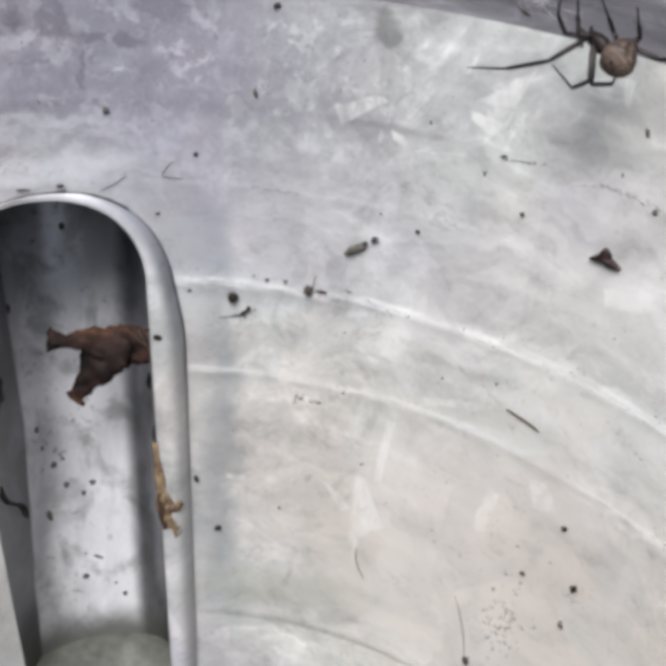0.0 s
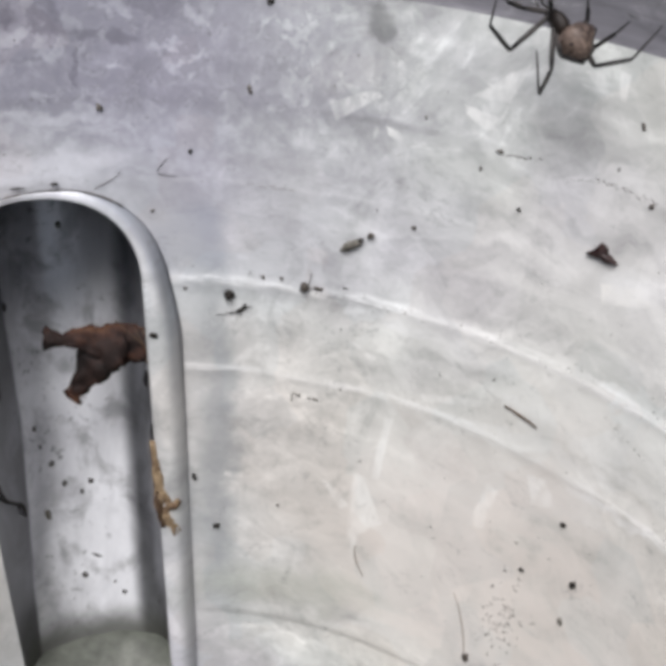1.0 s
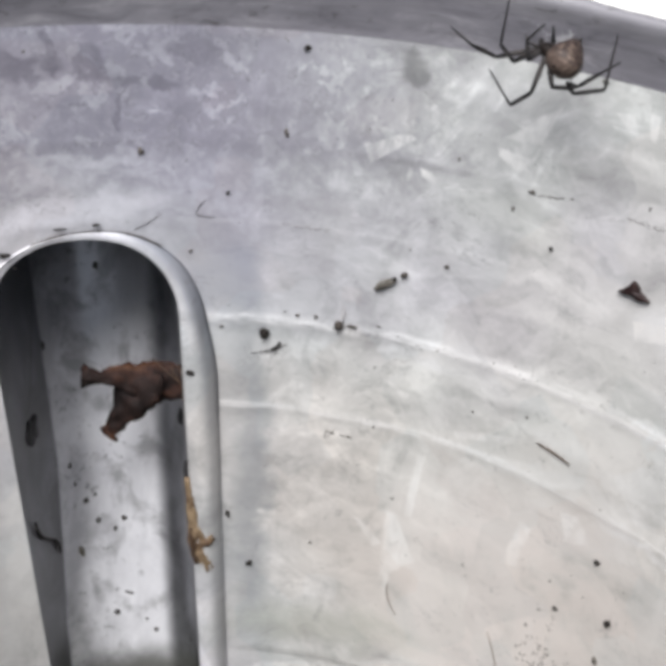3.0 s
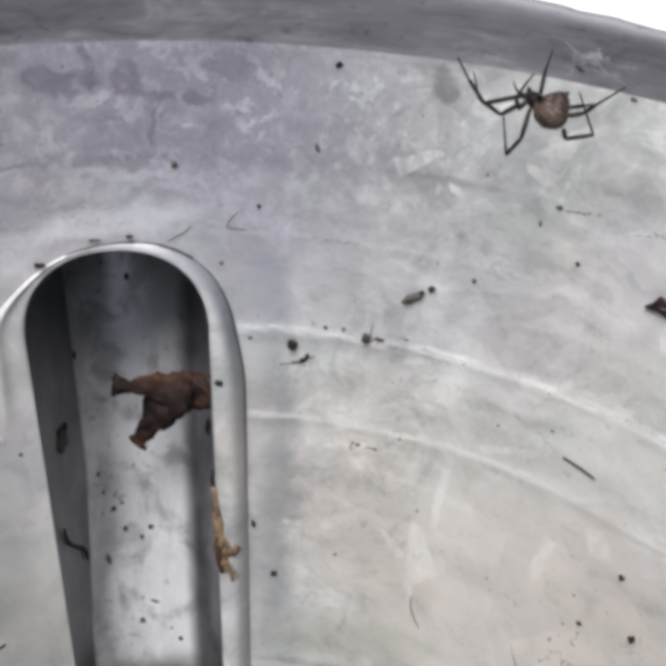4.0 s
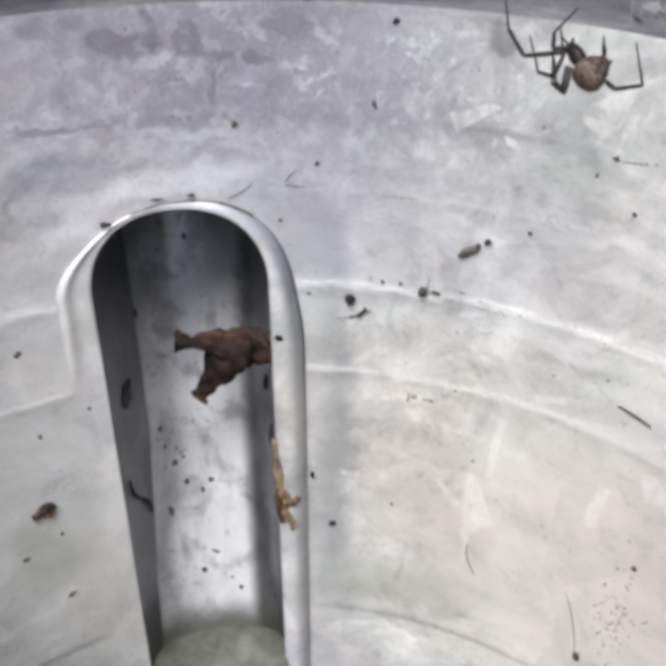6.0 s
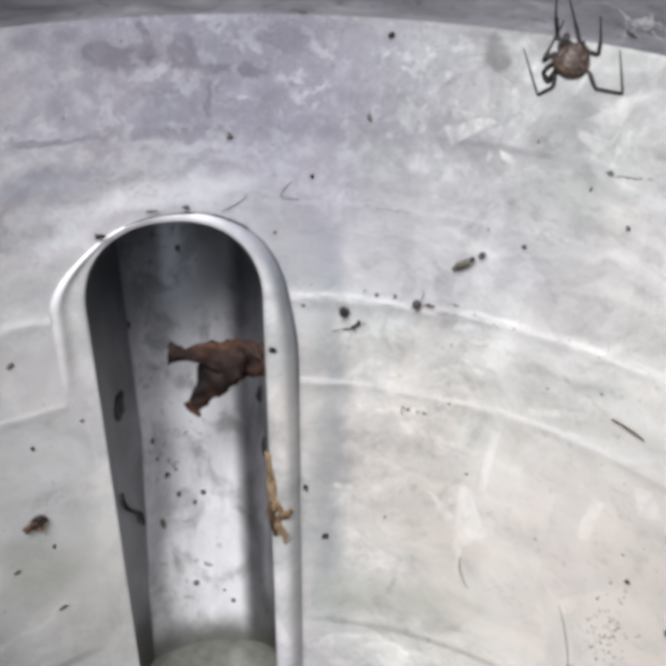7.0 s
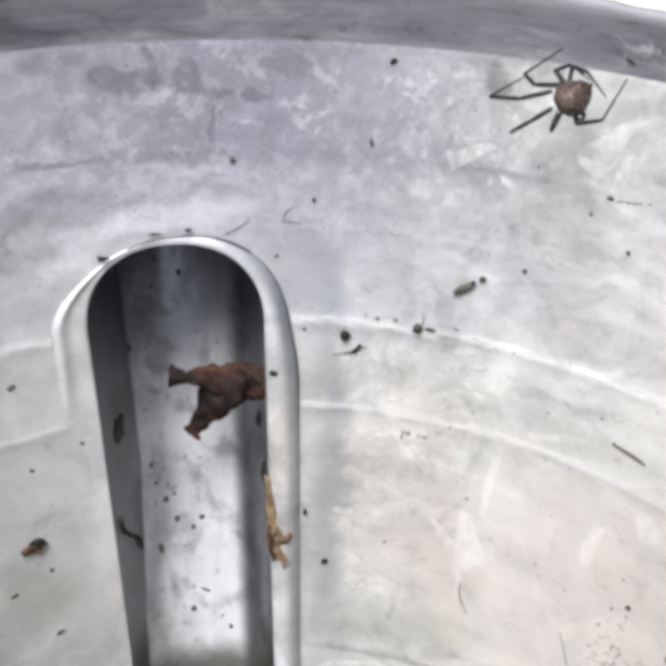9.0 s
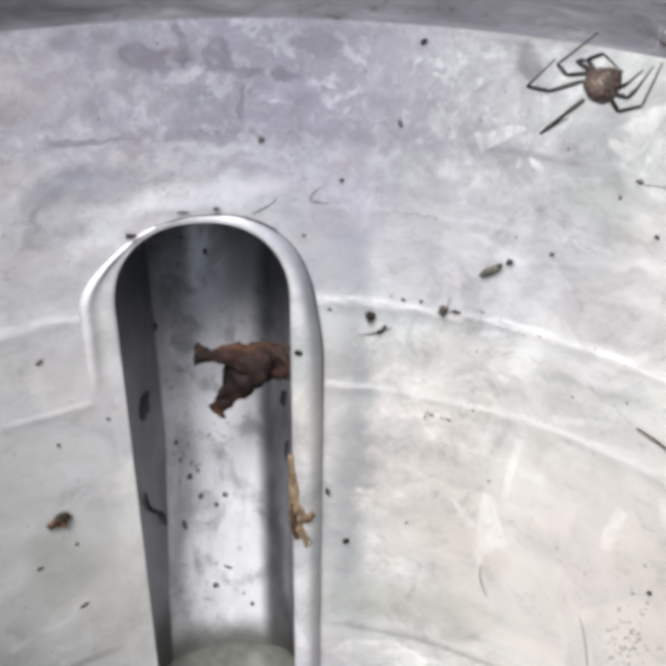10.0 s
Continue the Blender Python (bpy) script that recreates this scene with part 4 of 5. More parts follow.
insect(7.9, -0.0218, 10, [(0, 0, 0.7, 0.5)], [(-1.5, -1.2, -0.9, 0.9), (-0.9, 0.9, 0.3, -0.3), (0.3, -0.3, 0.6, 0.9), (1.9, -0.4, 3.1, -0.7)], GREY, GREY, "faint grey wisps of a tiny dead midge", "dead_midge")

# the grub-like pellet
pellet = tagged(new("dried_pellet"), "grey dried grub-like pellet with a dark tail bit", "pellet")
pellet.matrix_world = wall_pose(12.4, 0.0138, 0.0006, 36)
bm = lump(bmesh.new(), Matrix.Identity(4), (4.6 * MM, 1.7 * MM, 1.3 * MM), 5, 0.12, 3)
part("husk", bm, GREY, pellet)
part("tail_bit", lump(bmesh.new(), Matrix.Translation((4.4 * MM, 0.1 * MM, 0)), (1.7 * MM, 1.1 * MM, 0.9 * MM), 8, 0.2, 2), HUSK, pellet, "dark brown tail bit")
part("dark_end", lump(bmesh.new(), Matrix.Translation((2.2 * MM, 0.1 * MM, 0.1 * MM)), (1.5 * MM, 0.9 * MM, 1.0 * MM), 9, 0.2, 2), DARK, pellet, "dark broken end")


def chip(name, theta, z, spin, spans, thick, material, label, category, off=0.0002, bend=0.0):
    """A flat broken chip: an uneven three-cornered plate with real thickness."""
    bm = bmesh.new()
    outline_pts = []
    for k, (a, r) in enumerate(spans):
        outline_pts.append((math.cos(radians(a)) * r * MM, math.sin(radians(a)) * r * MM))
    top = [bm.verts.new((x, y, thick * MM + bend * x)) for x, y in outline_pts]
    low = [bm.verts.new((x * 1.04, y * 1.04, bend * x)) for x, y in outline_pts]
    mid_v = bm.verts.new((0, 0, thick * 1.8 * MM))
    n = len(top)
    for k in range(n):
        bm.faces.new((top[k], top[(k + 1) % n], mid_v))
        bm.faces.new((low[k], low[(k + 1) % n], top[(k + 1) % n], top[k]))
    bm.faces.new(low[::-1])
    bmesh.ops.recalc_face_normals(bm, faces=bm.faces)
    ob = part(name, bm, material, smooth=False)
    ob.matrix_world = wall_pose(theta, z, off, spin)
    return tagged(ob, label, category)


chip("seed_chip", 36.4, 0.0262, 17, [(0, 1.0), (25, 1.2), (70, 1.5), (95, 1.7), (130, 1.3), (165, 1.6), (182, 2.7), (205, 1.5), (250, 0.9), (300, 1.7), (328, 3.0), (345, 1.6)], 0.7, RUST, "dark red-brown three-cornered seed husk chip", "seed")
crumb = tagged(new("rust_crumb"), "rusty brown crumb with a dark top edge", "crumb")
crumb.matrix_world = wall_pose(-38.7, -0.0434, 0.0006, -2)
for name, x, y, w, h, spin, skin in (("crumb_body", 0.3, 0.1, 3.4, 2.2, 5, BROWN), ("dark_edge", 1.0, 1.0, 3.2, 1.9, -18, DARK), ("rusty_flake", -1.7, -0.4, 2.2, 1.5, 20, RUSTY), ("rusty_flake", 0.5, -1.2, 1.9, 1.3, -10, RUSTY)):
    m = Matrix.Translation((x * MM, y * MM, 0.2 * MM)) @ pose(0, 0, 0, 0, 0, spin)
    part(name, lump(bmesh.new(), m, (w * MM, h * MM, 1.3 * MM), x + 3.1 * y + 20, 0.32, 3), skin, crumb)
chip("rim_sliver", 24.4, 0.0606, -22, [(0, 1.5), (30, 0.5), (150, 0.4), (180, 1.5), (210, 0.4), (330, 0.7)], 0.4, HUSK, "thin dark sliver caught under the rim", "sliver")


def sliver(name, a, b, bow, r, material, label, category, n=8):
    """A thin fibre lying on the wall from a to b (degrees, millimetres)."""
    pts = []
    for i in range(n + 1):
        f = i / n
        swell = 4 * f * (1 - f) * bow
        pts.append(wall(radians(a[0] + (b[0] - a[0]) * f + swell), (a[1] + (b[1] - a[1]) * f) * MM, r * 0.8 + 0.0001))
    radii = [r * (0.35 + 0.65 * math.sin(math.pi * min(1, 0.12 + 0.8 * i / n))) for i in range(n + 1)]
    return tagged(part(name, tube(bmesh.new(), pts, radii, 6), material), label, category)


sliver("twig", (31.0, -9.4), (34.9, -10.8), 0.35, 0.00024, BROWN, "thin brown twig splinter lying on the zinc wall", "twig")
sliver("plant_fibre", (16.7, -57.5), (18.3, -65.5), -0.5, 0.00015, FIBRE, "thin grey-brown plant fibre on the wall", "fibre")
sliver("plant_fibre", (30.4, -58.6), (33.7, -75.4), 0.5, 0.00012, FIBRE, "thin grey-brown plant fibre low on the wall", "fibre")
# broken streaks of grime, each a row of thin crumbs
rng = random.Random(5)
for a, b, bow, r in (((26.0, 36.9), (29.0, 37.5), 0.1, 0.40), ((34.2, 37.2), (37.2, 37.6), -0.2, 0.34), ((37.6, 37.3), (39.7, 37.3), 0.2, 0.28), ((9.5, -28.2), (15.5, -29.9), 0.4, 0.20), ((30.4, 35.4), (33.8, 36.8), 0.1, 0.22), ((2.9, 22.6), (6.3, 22.4), 0.0, 0.34), ((14.2, 33.0), (21.5, 29.5), 0.5, 0.26), ((41.0, -2.0), (46.0, -5.5), 0.3, 0.3)):
    bm = bmesh.new()
    for i in range(16):
        f = min(1.0, max(0.0, i / 15 + rng.gauss(0, 0.03)))
        th, z = a[0] + (b[0] - a[0]) * f + 4 * f * (1 - f) * bow, a[1] + (b[1] - a[1]) * f + rng.gauss(0, 0.18)
        k = r * rng.uniform(0.3, 1.2)
        lump(bm, wall_pose(th, z * MM, 0.00002, rng.uniform(-30, 10)), (k * MM * rng.uniform(1.2, 2.6), k * 0.7 * MM, 0.08 * MM), i + th, 0.3, 1)
    tagged(part("grime_streak", bm, GRIME), "broken thin grey-brown grime streak on the zinc wall", "grime")
sliver("hair", (-13.4, 20.9), (-10.6, 24.2), 0.3, 0.00006, HUSK, "fine grey hair stuck over the spout arch", "hair")
sliver("hair", (-7.2, 23.8), (-6.0, 26.9), -0.25, 0.00006, HUSK, "fine grey hair stuck to the wall", "hair")
sliver("hair", (-7.2, 23.8), (-5.2, 23.4), -0.25, 0.00006, HUSK, "fine grey hair stuck to the wall", "hair")


# ---- things in the spout ----
def recess_pose(phi, z, off=0.0, spin=0.0):
    """A pose on the trough: phi in degrees round it from the right edge, z in metres."""

    def at(p, zz):
        keep, dip = section(min(p, 180 - p) / 90, zz, p > 90)
        w = HALF + 0.012 * max(0.0, -zz)
        return in_recess(w * (keep if p < 90 else -keep), zz, -deep(zz) * dip)

    p = at(phi, z)
    along = (at(phi + 0.5, z) - at(phi - 0.5, z)).normalized()
    up = at(phi, z + 0.001) - at(phi, z - 0.001)
    up = (up - along * up.dot(along)).normalized()
    nrm = along.cross(up)
    if nrm.dot(Vector((0, 0, Z0 + 0.05)) - p) < 0:
        along, nrm = -along, -nrm
    return Matrix.Translation(p + nrm * off) @ Matrix((along, up, nrm)).transposed().to_4x4() @ pose(0, 0, 0, 0, 0, spin)


for i, (phi, z, w, h, spin) in enumerate(((133.8, -19.9, 1.8, 2.0, 0), (111.4, -59.4, 1.6, 1.5, 0), (103.0, -58.9, 0.8, 0.9, 0), (102.0, -64.9, 1.3, 1.7, 0), (85.5, -65.3, 1.4, 1.5, 0), (89.4, -67.6, 1.2, 1.2, 0), (93.9, -86.9, 1.3, 1.6, 0), (86.5, -82.7, 2.6, 0.6, -25), (72.9, -91.8, 1.1, 1.2, 0), (123.5, -49.5, 1.4, 1.6, 0), (87.1, -9.2, 1.3, 1.7, 0), (119.7, -54.4, 0.7, 1.4, 0), (78.4, -89.3, 0.6, 0.7, 0), (118.5, -70.2, 1.6, 3.0, 0))):
    bm = lump(bmesh.new(), Matrix.Identity(4), (w * MM, h * MM, 0.45 * MM), 90 + i, 0.25, 2)
    ob = part("speck", bm, GREY if i in (10, 13) else SPOUT_DIRT)
    ob.matrix_world = recess_pose(phi, z * MM, 0.0001, spin)
    tagged(ob, "dark dirt speck on the spout floor", "speck", "specks in the spout")
for k, (phi, z, w, h, lab) in enumerate(((156.5, -31.0, 5.6, 5.0, "dark clod of dirt on the spout wall"), (39.0, -36.4, 2.4, 3.2, "dark clod of dirt at the spout edge"), (34.5, -48.3, 2.4, 4.6, "black clod of dirt above the tan scrap"))):
    ob = part("dirt_clod", lump(bmesh.new(), Matrix.Identity(4), (w * MM, h * MM, 0.6 * MM), 120 + k, 0.55, 3), CLOD)
    ob.matrix_world = recess_pose(phi, z * MM, 0.0002)
    tagged(ob, lab, "dirt")
pts = [recess_pose(phi, z * MM, 0.0006).translation for phi, z in ((171.0, -47.1), (169.7, -49.8), (165.5, -53.2), (156.7, -57.1), (148.2, -60.0), (143.9, -62.2), (141.8, -64.9))]
tagged(part("thread", tube(bmesh.new(), pts, [0.0003, 0.0004, 0.00045, 0.0004, 0.0004, 0.00045, 0.0003], 6), DARK), "black bent thread hanging on the spout wall", "thread")
pts = [recess_pose(phi, z * MM, 0.0004).translation for phi, z in ((133.8, -3.8), (137.4, -6.6), (142.4, -12.5), (151.9, -22.0), (158.7, -26.5))]
tagged(part("cobweb_strand", tube(bmesh.new(), pts, [0.00004] * 5, 5), BROWN), "fine brown cobweb strand in the spout", "cobweb")


def sheet(name, spines, material, label, category, thick=0.00025, seed=0, crease=0.0):
    """A dry crumpled scrap: tapering lobes along spines of (theta, millimetres up, outward millimetres, half width)."""
    bm = bmesh.new()
    for s_i, spine in enumerate(spines):
        pts = [wall(radians(a), b * MM, -c * MM) for a, b, c, _ in spine]
        fine, wid = [], []
        for i in range(len(pts) - 1):
            for k in range(5):
                f = k / 5
                fine.append(pts[i].lerp(pts[i + 1], f))
                wid.append((spine[i][3] * (1 - f) + spine[i + 1][3] * f) * MM)
        fine.append(pts[-1])
        wid.append(spine[-1][3] * MM)
        view = Vector((-0.1, -0.85, 0.5)).normalized()
        rows = []
        for i, p in enumerate(fine):
            d = (fine[min(i + 1, len(fine) - 1)] - fine[max(i - 1, 0)]).normalized()
            side = d.cross(view).normalized()
            row = []
            for j in range(9):
                f = j / 4 - 1
                n1 = noise.noise(Vector((i * 0.35, f * 1.5, seed + s_i * 3.7)))
                n2 = noise.noise(Vector((i * 0.28, f * 0.3 + 9, seed + s_i * 5.1)))
                n3 = abs(noise.noise(Vector((i * 0.22 + f * 1.3, f * 2.6 - i * 0.1, seed + s_i * 2.3))))
                n4 = noise.noise(Vector((i * 0.9, f * 0.5, seed + 31 + s_i)))
                row.append(p + side * f * wid[i] * (1 + 0.35 * n2 + 0.6 * crease * n4) + view * (0.9 * MM * n1 + crease * (5.0 * n3 - 1.0) * MM - 0.45 * f * f * wid[i] * (1 - 0.7 * crease)))
            rows.append(row)
        grid_mesh(bm, rows)
    bmesh.ops.recalc_face_normals(bm, faces=bm.faces)
    ob = part(name, bm, material)
    m = ob.modifiers.new("thickness", "SOLIDIFY")
    m.thickness = thick
    return tagged(ob, label, category)


leaf = sheet("dry_leaf", [
    [(-7.8, -14.8, 2.6, 2.2), (-9.5, -15.4, 4.0, 3.2), (-11.5, -15.0, 4.8, 4.2), (-14.2, -14.4, 5.0, 4.0), (-16.6, -13.6, 5.0, 2.4), (-18.3, -13.7, 5.2, 1.3), (-19.5, -13.4, 5.4, 1.8), (-20.3, -13.1, 5.6, 2.8)]],
    LEAF, "crumpled dark brown dry leaf wedged in the spout", "leaf", 0.0003, 2, 0.34)
torn_lobe = sheet("lobe", [
    [(-11.6, -13.4, 3.8, 1.2), (-13.4, -15.2, 3.7, 4.2), (-14.7, -17.8, 4.2, 4.2), (-15.9, -20.8, 5.0, 3.4), (-16.9, -24.6, 6.2, 2.2), (-17.8, -28.0, 7.0, 1.5), (-18.3, -29.8, 7.5, 2.3)]],
    LEAF, "curled torn lobe", "", 0.0003, 5.7, 0.34)
torn_lobe.parent = leaf
for a, b, c in (((-10.6, -11.0, 3.4), (-9.4, -14.5, 1.2), (-8.2, -18.6, 0.6)), ((-9.9, -10.2, 3.0), (-9.0, -13.4, 1.0), (-8.0, -16.4, 0.6)), ((-12.6, -9.6, 4.4), (-10.4, -12.6, 2.0), (-8.4, -15.2, 0.8)), ((-9.6, -17.4, 2.6), (-8.9, -19.6, 1.6), (-8.2, -21.2, 1.0))):
    pa, pm, pb = (wall(radians(t), h * MM, -o * MM) for t, h, o in (a, b, c))
    pts = [pa.lerp(pm, i / 4).lerp(pm.lerp(pb, i / 4), i / 4) for i in range(5)]
    part("frayed_fibre", tube(bmesh.new(), pts, [0.00012, 0.00016, 0.00015, 0.00012, 0.00006], 6), BROWN, leaf, "brown frayed leaf fibre")
scrap = sheet("tan_scrap", [
    [(-9.15, -34.1, -2.4, 0.6), (-8.9, -39.2, -3.2, 0.8), (-8.6, -46.2, -3.4, 1.5), (-8.3, -50.0, -3.5, 2.0), (-7.9, -54.4, -3.4, 1.9), (-7.2, -59.5, -3.0, 1.3)],
    [(-8.0, -50.2, -3.6, 1.1), (-6.9, -50.4, -3.7, 0.9), (-6.1, -49.0, -3.5, 0.5)],
    [(-7.8, -53.0, -3.5, 1.2), (-7.1, -57.0, -3.5, 1.4), (-6.4, -58.6, -3.1, 0.6)]],
    TAN, "torn tan papery scrap stuck on the spout lip", "scrap", 0.00025, 5)
rim_edge = sheet("dark_edge", [[(-9.05, -46.8, -3.6, 0.3), (-8.95, -50.0, -3.9, 0.8), (-8.7, -53.6, -3.9, 0.9), (-8.3, -56.8, -3.6, 0.4)]], BROWN, "dark red-brown torn edge", "", 0.00025, 7)
rim_edge.parent = scrap

# ---- the web: a few silk lines under the rim, with glinting knots ----
web = tagged(new("cobweb"), "sparse silk cobweb strung under the can's rim", "cobweb")
for k, (a, b) in enumerate((((22.4, 65.6, 1.0), (24.2, 63.4, 2.4)), ((24.2, 63.4, 2.4), (26.0, 63.0, 2.6)), ((24.2, 63.4, 2.4), (24.4, 60.4, 3.0)), ((26.0, 63.0, 2.6), (29.5, 62.4, 1.2)), ((26.0, 63.0, 2.6), (27.4, 60.6, 1.5)))):
    pa, pb = (wall(radians(t), z * MM, o * MM) for t, z, o in (a, b))
    part("thread", tube(bmesh.new(), arch(pa, pb, (0, 0, -0.0003), 6), [0.000018] * 7, 5), SILK, web)
rr = random.Random(21)
for k in range(22):
    # short curled tufts that catch the light
    t, z, o = 25.9 + rr.gauss(0, 0.55), 63.0 + rr.gauss(0, 0.55), 2.5 + rr.uniform(-0.4, 0.4)
    t2, z2 = t + rr.uniform(0.15, 0.7) * rr.choice((-1, 1)), z + rr.gauss(0, 0.5)
    pa, pb = wall(radians(t), z * MM, o * MM), wall(radians(t2), z2 * MM, o * MM)
    part("tuft", tube(bmesh.new(), arch(pa, pb, (0, 0, rr.uniform(-0.0005, 0.0005)), 5), [0.000012, 0.000022, 0.000034, 0.000026, 0.000016, 0.000012], 5), SILK, web)

# ---- the spider ----
def banded(name, stops, rough=0.6):
    """Leg skin, banded along the piece: stops of (place, grey-brown)."""
    s = Shader(name)
    co = s.node("TexCoord")
    z = s.node("SeparateXYZ", {"Vector": co.outputs["Generated"]}).outputs[2]
    n = s.noise(co.outputs["Object"], 2200.0, 3.0)
    z = s.math("ADD", z, s.math("MULTIPLY", s.math("SUBTRACT", n, 0.5), 0.12))
    col = s.ramp(z, *[(f, (v * 0.64, v * 0.56, v * 0.53)) for f, v in stops])
    s.set(Base_Color=s.mix(1.0, col, s.ramp(n, (0.3, g(0.75)), (0.7, g(1.25))), "MULTIPLY"), Roughness=rough, Specular_IOR_Level=0.25)
    s.bump(n, 0.3, 0.0001)
    return s.mat


FEMUR = banded("leg_brown", ((0.0, 0.020), (0.12, 0.060), (0.45, 0.070), (0.74, 0.030), (0.86, 0.008), (1.0, 0.007)))
TIBIA = banded("leg_dark", ((0.0, 0.007), (0.20, 0.010), (0.36, 0.030), (0.60, 0.030), (0.76, 0.009), (1.0, 0.006)))
TIP = banded("leg_tip", ((0.0, 0.008), (0.14, 0.012), (0.32, 0.030), (0.75, 0.026), (1.0, 0.012)))


def abdomen_skin():
    """Brown mottled skin with pale dashes and three pairs of dark spots down the back."""
    s = Shader("abdomen_skin")
    co = s.node("TexCoord").outputs["Object"]
    n = s.noise(co, 800.0, 5.0, 0.6, 0.5)
    cells = s.node("TexVoronoi", {"Vector": co, "Scale": 1100.0}).outputs["Distance"]
    col = s.ramp(n, (0.34, (0.017, 0.0112, 0.0092)), (0.52, (0.036, 0.0243, 0.0204)), (0.68, (0.066, 0.047, 0.040)))
    xyz = s.node("SeparateXYZ", {"Vector": co})
    ax, y = s.math("ABSOLUTE", xyz.outputs[0]), xyz.outputs[1]
    back = s.node("MapRange", {"Value": y, "From Min": 0.0008, "From Max": -0.0016, "To Min": 0.06}).outputs[0]
    drawn = s.node("VectorMath", {0: co, 1: (1.0, 0.45, 1.0)}, operation="MULTIPLY").outputs[0]
    pale = s.ramp(s.noise(drawn, 1500.0, 4.0, 0.55, 0.6), (0.50, g(0.0)), (0.64, g(0.65)))
    col = s.mix(s.math("MULTIPLY", pale, back), col, (0.21, 0.155, 0.120, 1))
    dorsal = s.node("MapRange", {"Value": xyz.outputs[2], "From Min": -0.0013, "From Max": -0.0007}).outputs[0]
    tan = s.node("MapRange", {"Value": xyz.outputs[2], "From Min": -0.0014, "From Max": 0.0014, "To Max": 0.46}, interpolation_type="SMOOTHSTEP").outputs[0]
    col = s.mix(s.math("MULTIPLY", tan, s.ramp(n, (0.36, g(0.5)), (0.62, g(1.0)))), col, (0.16, 0.115, 0.092, 1))
    for cx, cy, size, much in ((0.00070, -0.00135, 0.00046, 0.14), (0.00175, -0.00080, 0.00050, 0.14), (0.00125, 0.00050, 0.00040, 0.08)):
        dx, dy = s.math("SUBTRACT", ax, cx), s.math("MULTIPLY", s.math("SUBTRACT", y, cy), 0.7)
        d = s.math("SQRT", s.math("ADD", s.math("MULTIPLY", dx, dx), s.math("MULTIPLY", dy, dy)))
        ring = s.node("MapRange", {"Value": d, "From Min": size, "From Max": size * 0.55, "To Max": much}, interpolation_type="SMOOTHSTEP").outputs[0]
        spot = s.node("MapRange", {"Value": d, "From Min": size * 0.50, "From Max": size * 0.30}, interpolation_type="SMOOTHSTEP").outputs[0]
        ring, spot = s.math("MULTIPLY", ring, dorsal), s.math("MULTIPLY", spot, dorsal)
        col = s.mix(ring, col, (0.22, 0.165, 0.135, 1))
        col = s.mix(spot, col, (0.010, 0.006, 0.005, 1))
    s.set(Base_Color=col, Roughness=0.55, Specular_IOR_Level=0.25)
    s.bump(s.mix(0.5, n, cells), 0.35, 0.00015)
    return s.mat


ABDOMEN = abdomen_skin()
HEAD = plain("carapace", (0.006, 0.0045, 0.004), (0.020, 0.0145, 0.012), 1500, rough=0.5, depth=1.0)


def ball(bm, m, profile, sides=20, wobble=0.0, hump=0.0):
    """A body along y: (y, x half width, z half width) in millimetres, with a hump on one side."""
    rings = []
    for y, w, h in profile:
        ring = []
        for k in range(sides):
            a = 2 * math.pi * k / sides
            j = 1 + wobble * noise.noise(Vector((math.cos(a) * 2, y * 0.9, math.sin(a) * 2)))
            j *= 1 + hump * max(0.0, -math.sin(a)) ** 6 * math.exp(-(((y - 0.35) / 1.15) ** 2))
            ring.append(bm.verts.new(m @ Vector((w * MM * j * math.cos(a), y * MM, h * MM * j * math.sin(a)))))
        rings.append(ring)
    for r, q in zip(rings, rings[1:]):
        for k in range(sides):
            bm.faces.new((r[k], r[(k + 1) % sides], q[(k + 1) % sides], q[k]))
    bm.faces.new(rings[0])
    bm.faces.new(rings[-1][::-1])
    bmesh.ops.recalc_face_normals(bm, faces=bm.faces)
    return bm


LEG_LENGTHS = ((7.2, 6.4, 9.2), (6.0, 5.2, 7.4), (5.5, 4.8, 6.4), (6.1, 4.7, 7.4), (5.5, 4.8, 4.2), (3.6, 5.0, 7.8), (3.4, 3.5, 5.0), (3.2, 3.7, 6.5))
LEG_SIDES = (1, -1, 1, 1, 1, 1, -1, -1)


def bone(length, r0, r1, swell):
    """A leg piece along z: slim, swollen near one end, rounded at the joints, with a few bristles."""
    bm = bmesh.new()
    n = 10
    pts = [(0, 0, length * MM * i / n) for i in range(n + 1)]
    radii = []
    for i in range(n + 1):
        f = i / n
        r = r0 + (r1 - r0) * f + swell * math.sin(math.pi * f) ** 1.3
        radii.append(r * MM * (0.8 if i in (0, n) else 1.0))
    tube(bm, pts, radii, 8)
    for k in range(5):
        a, f = k * 2.4, 0.15 + 0.16 * k
        d = Vector((math.cos(a), math.sin(a), 0.5)).normalized()
        base = Vector((0, 0, length * MM * f))
        tube(bm, [base + d * r1 * 0.6 * MM, base + d * (r1 + 0.42) * MM], [0.022 * MM, 0.008 * MM], 4)
    return bm


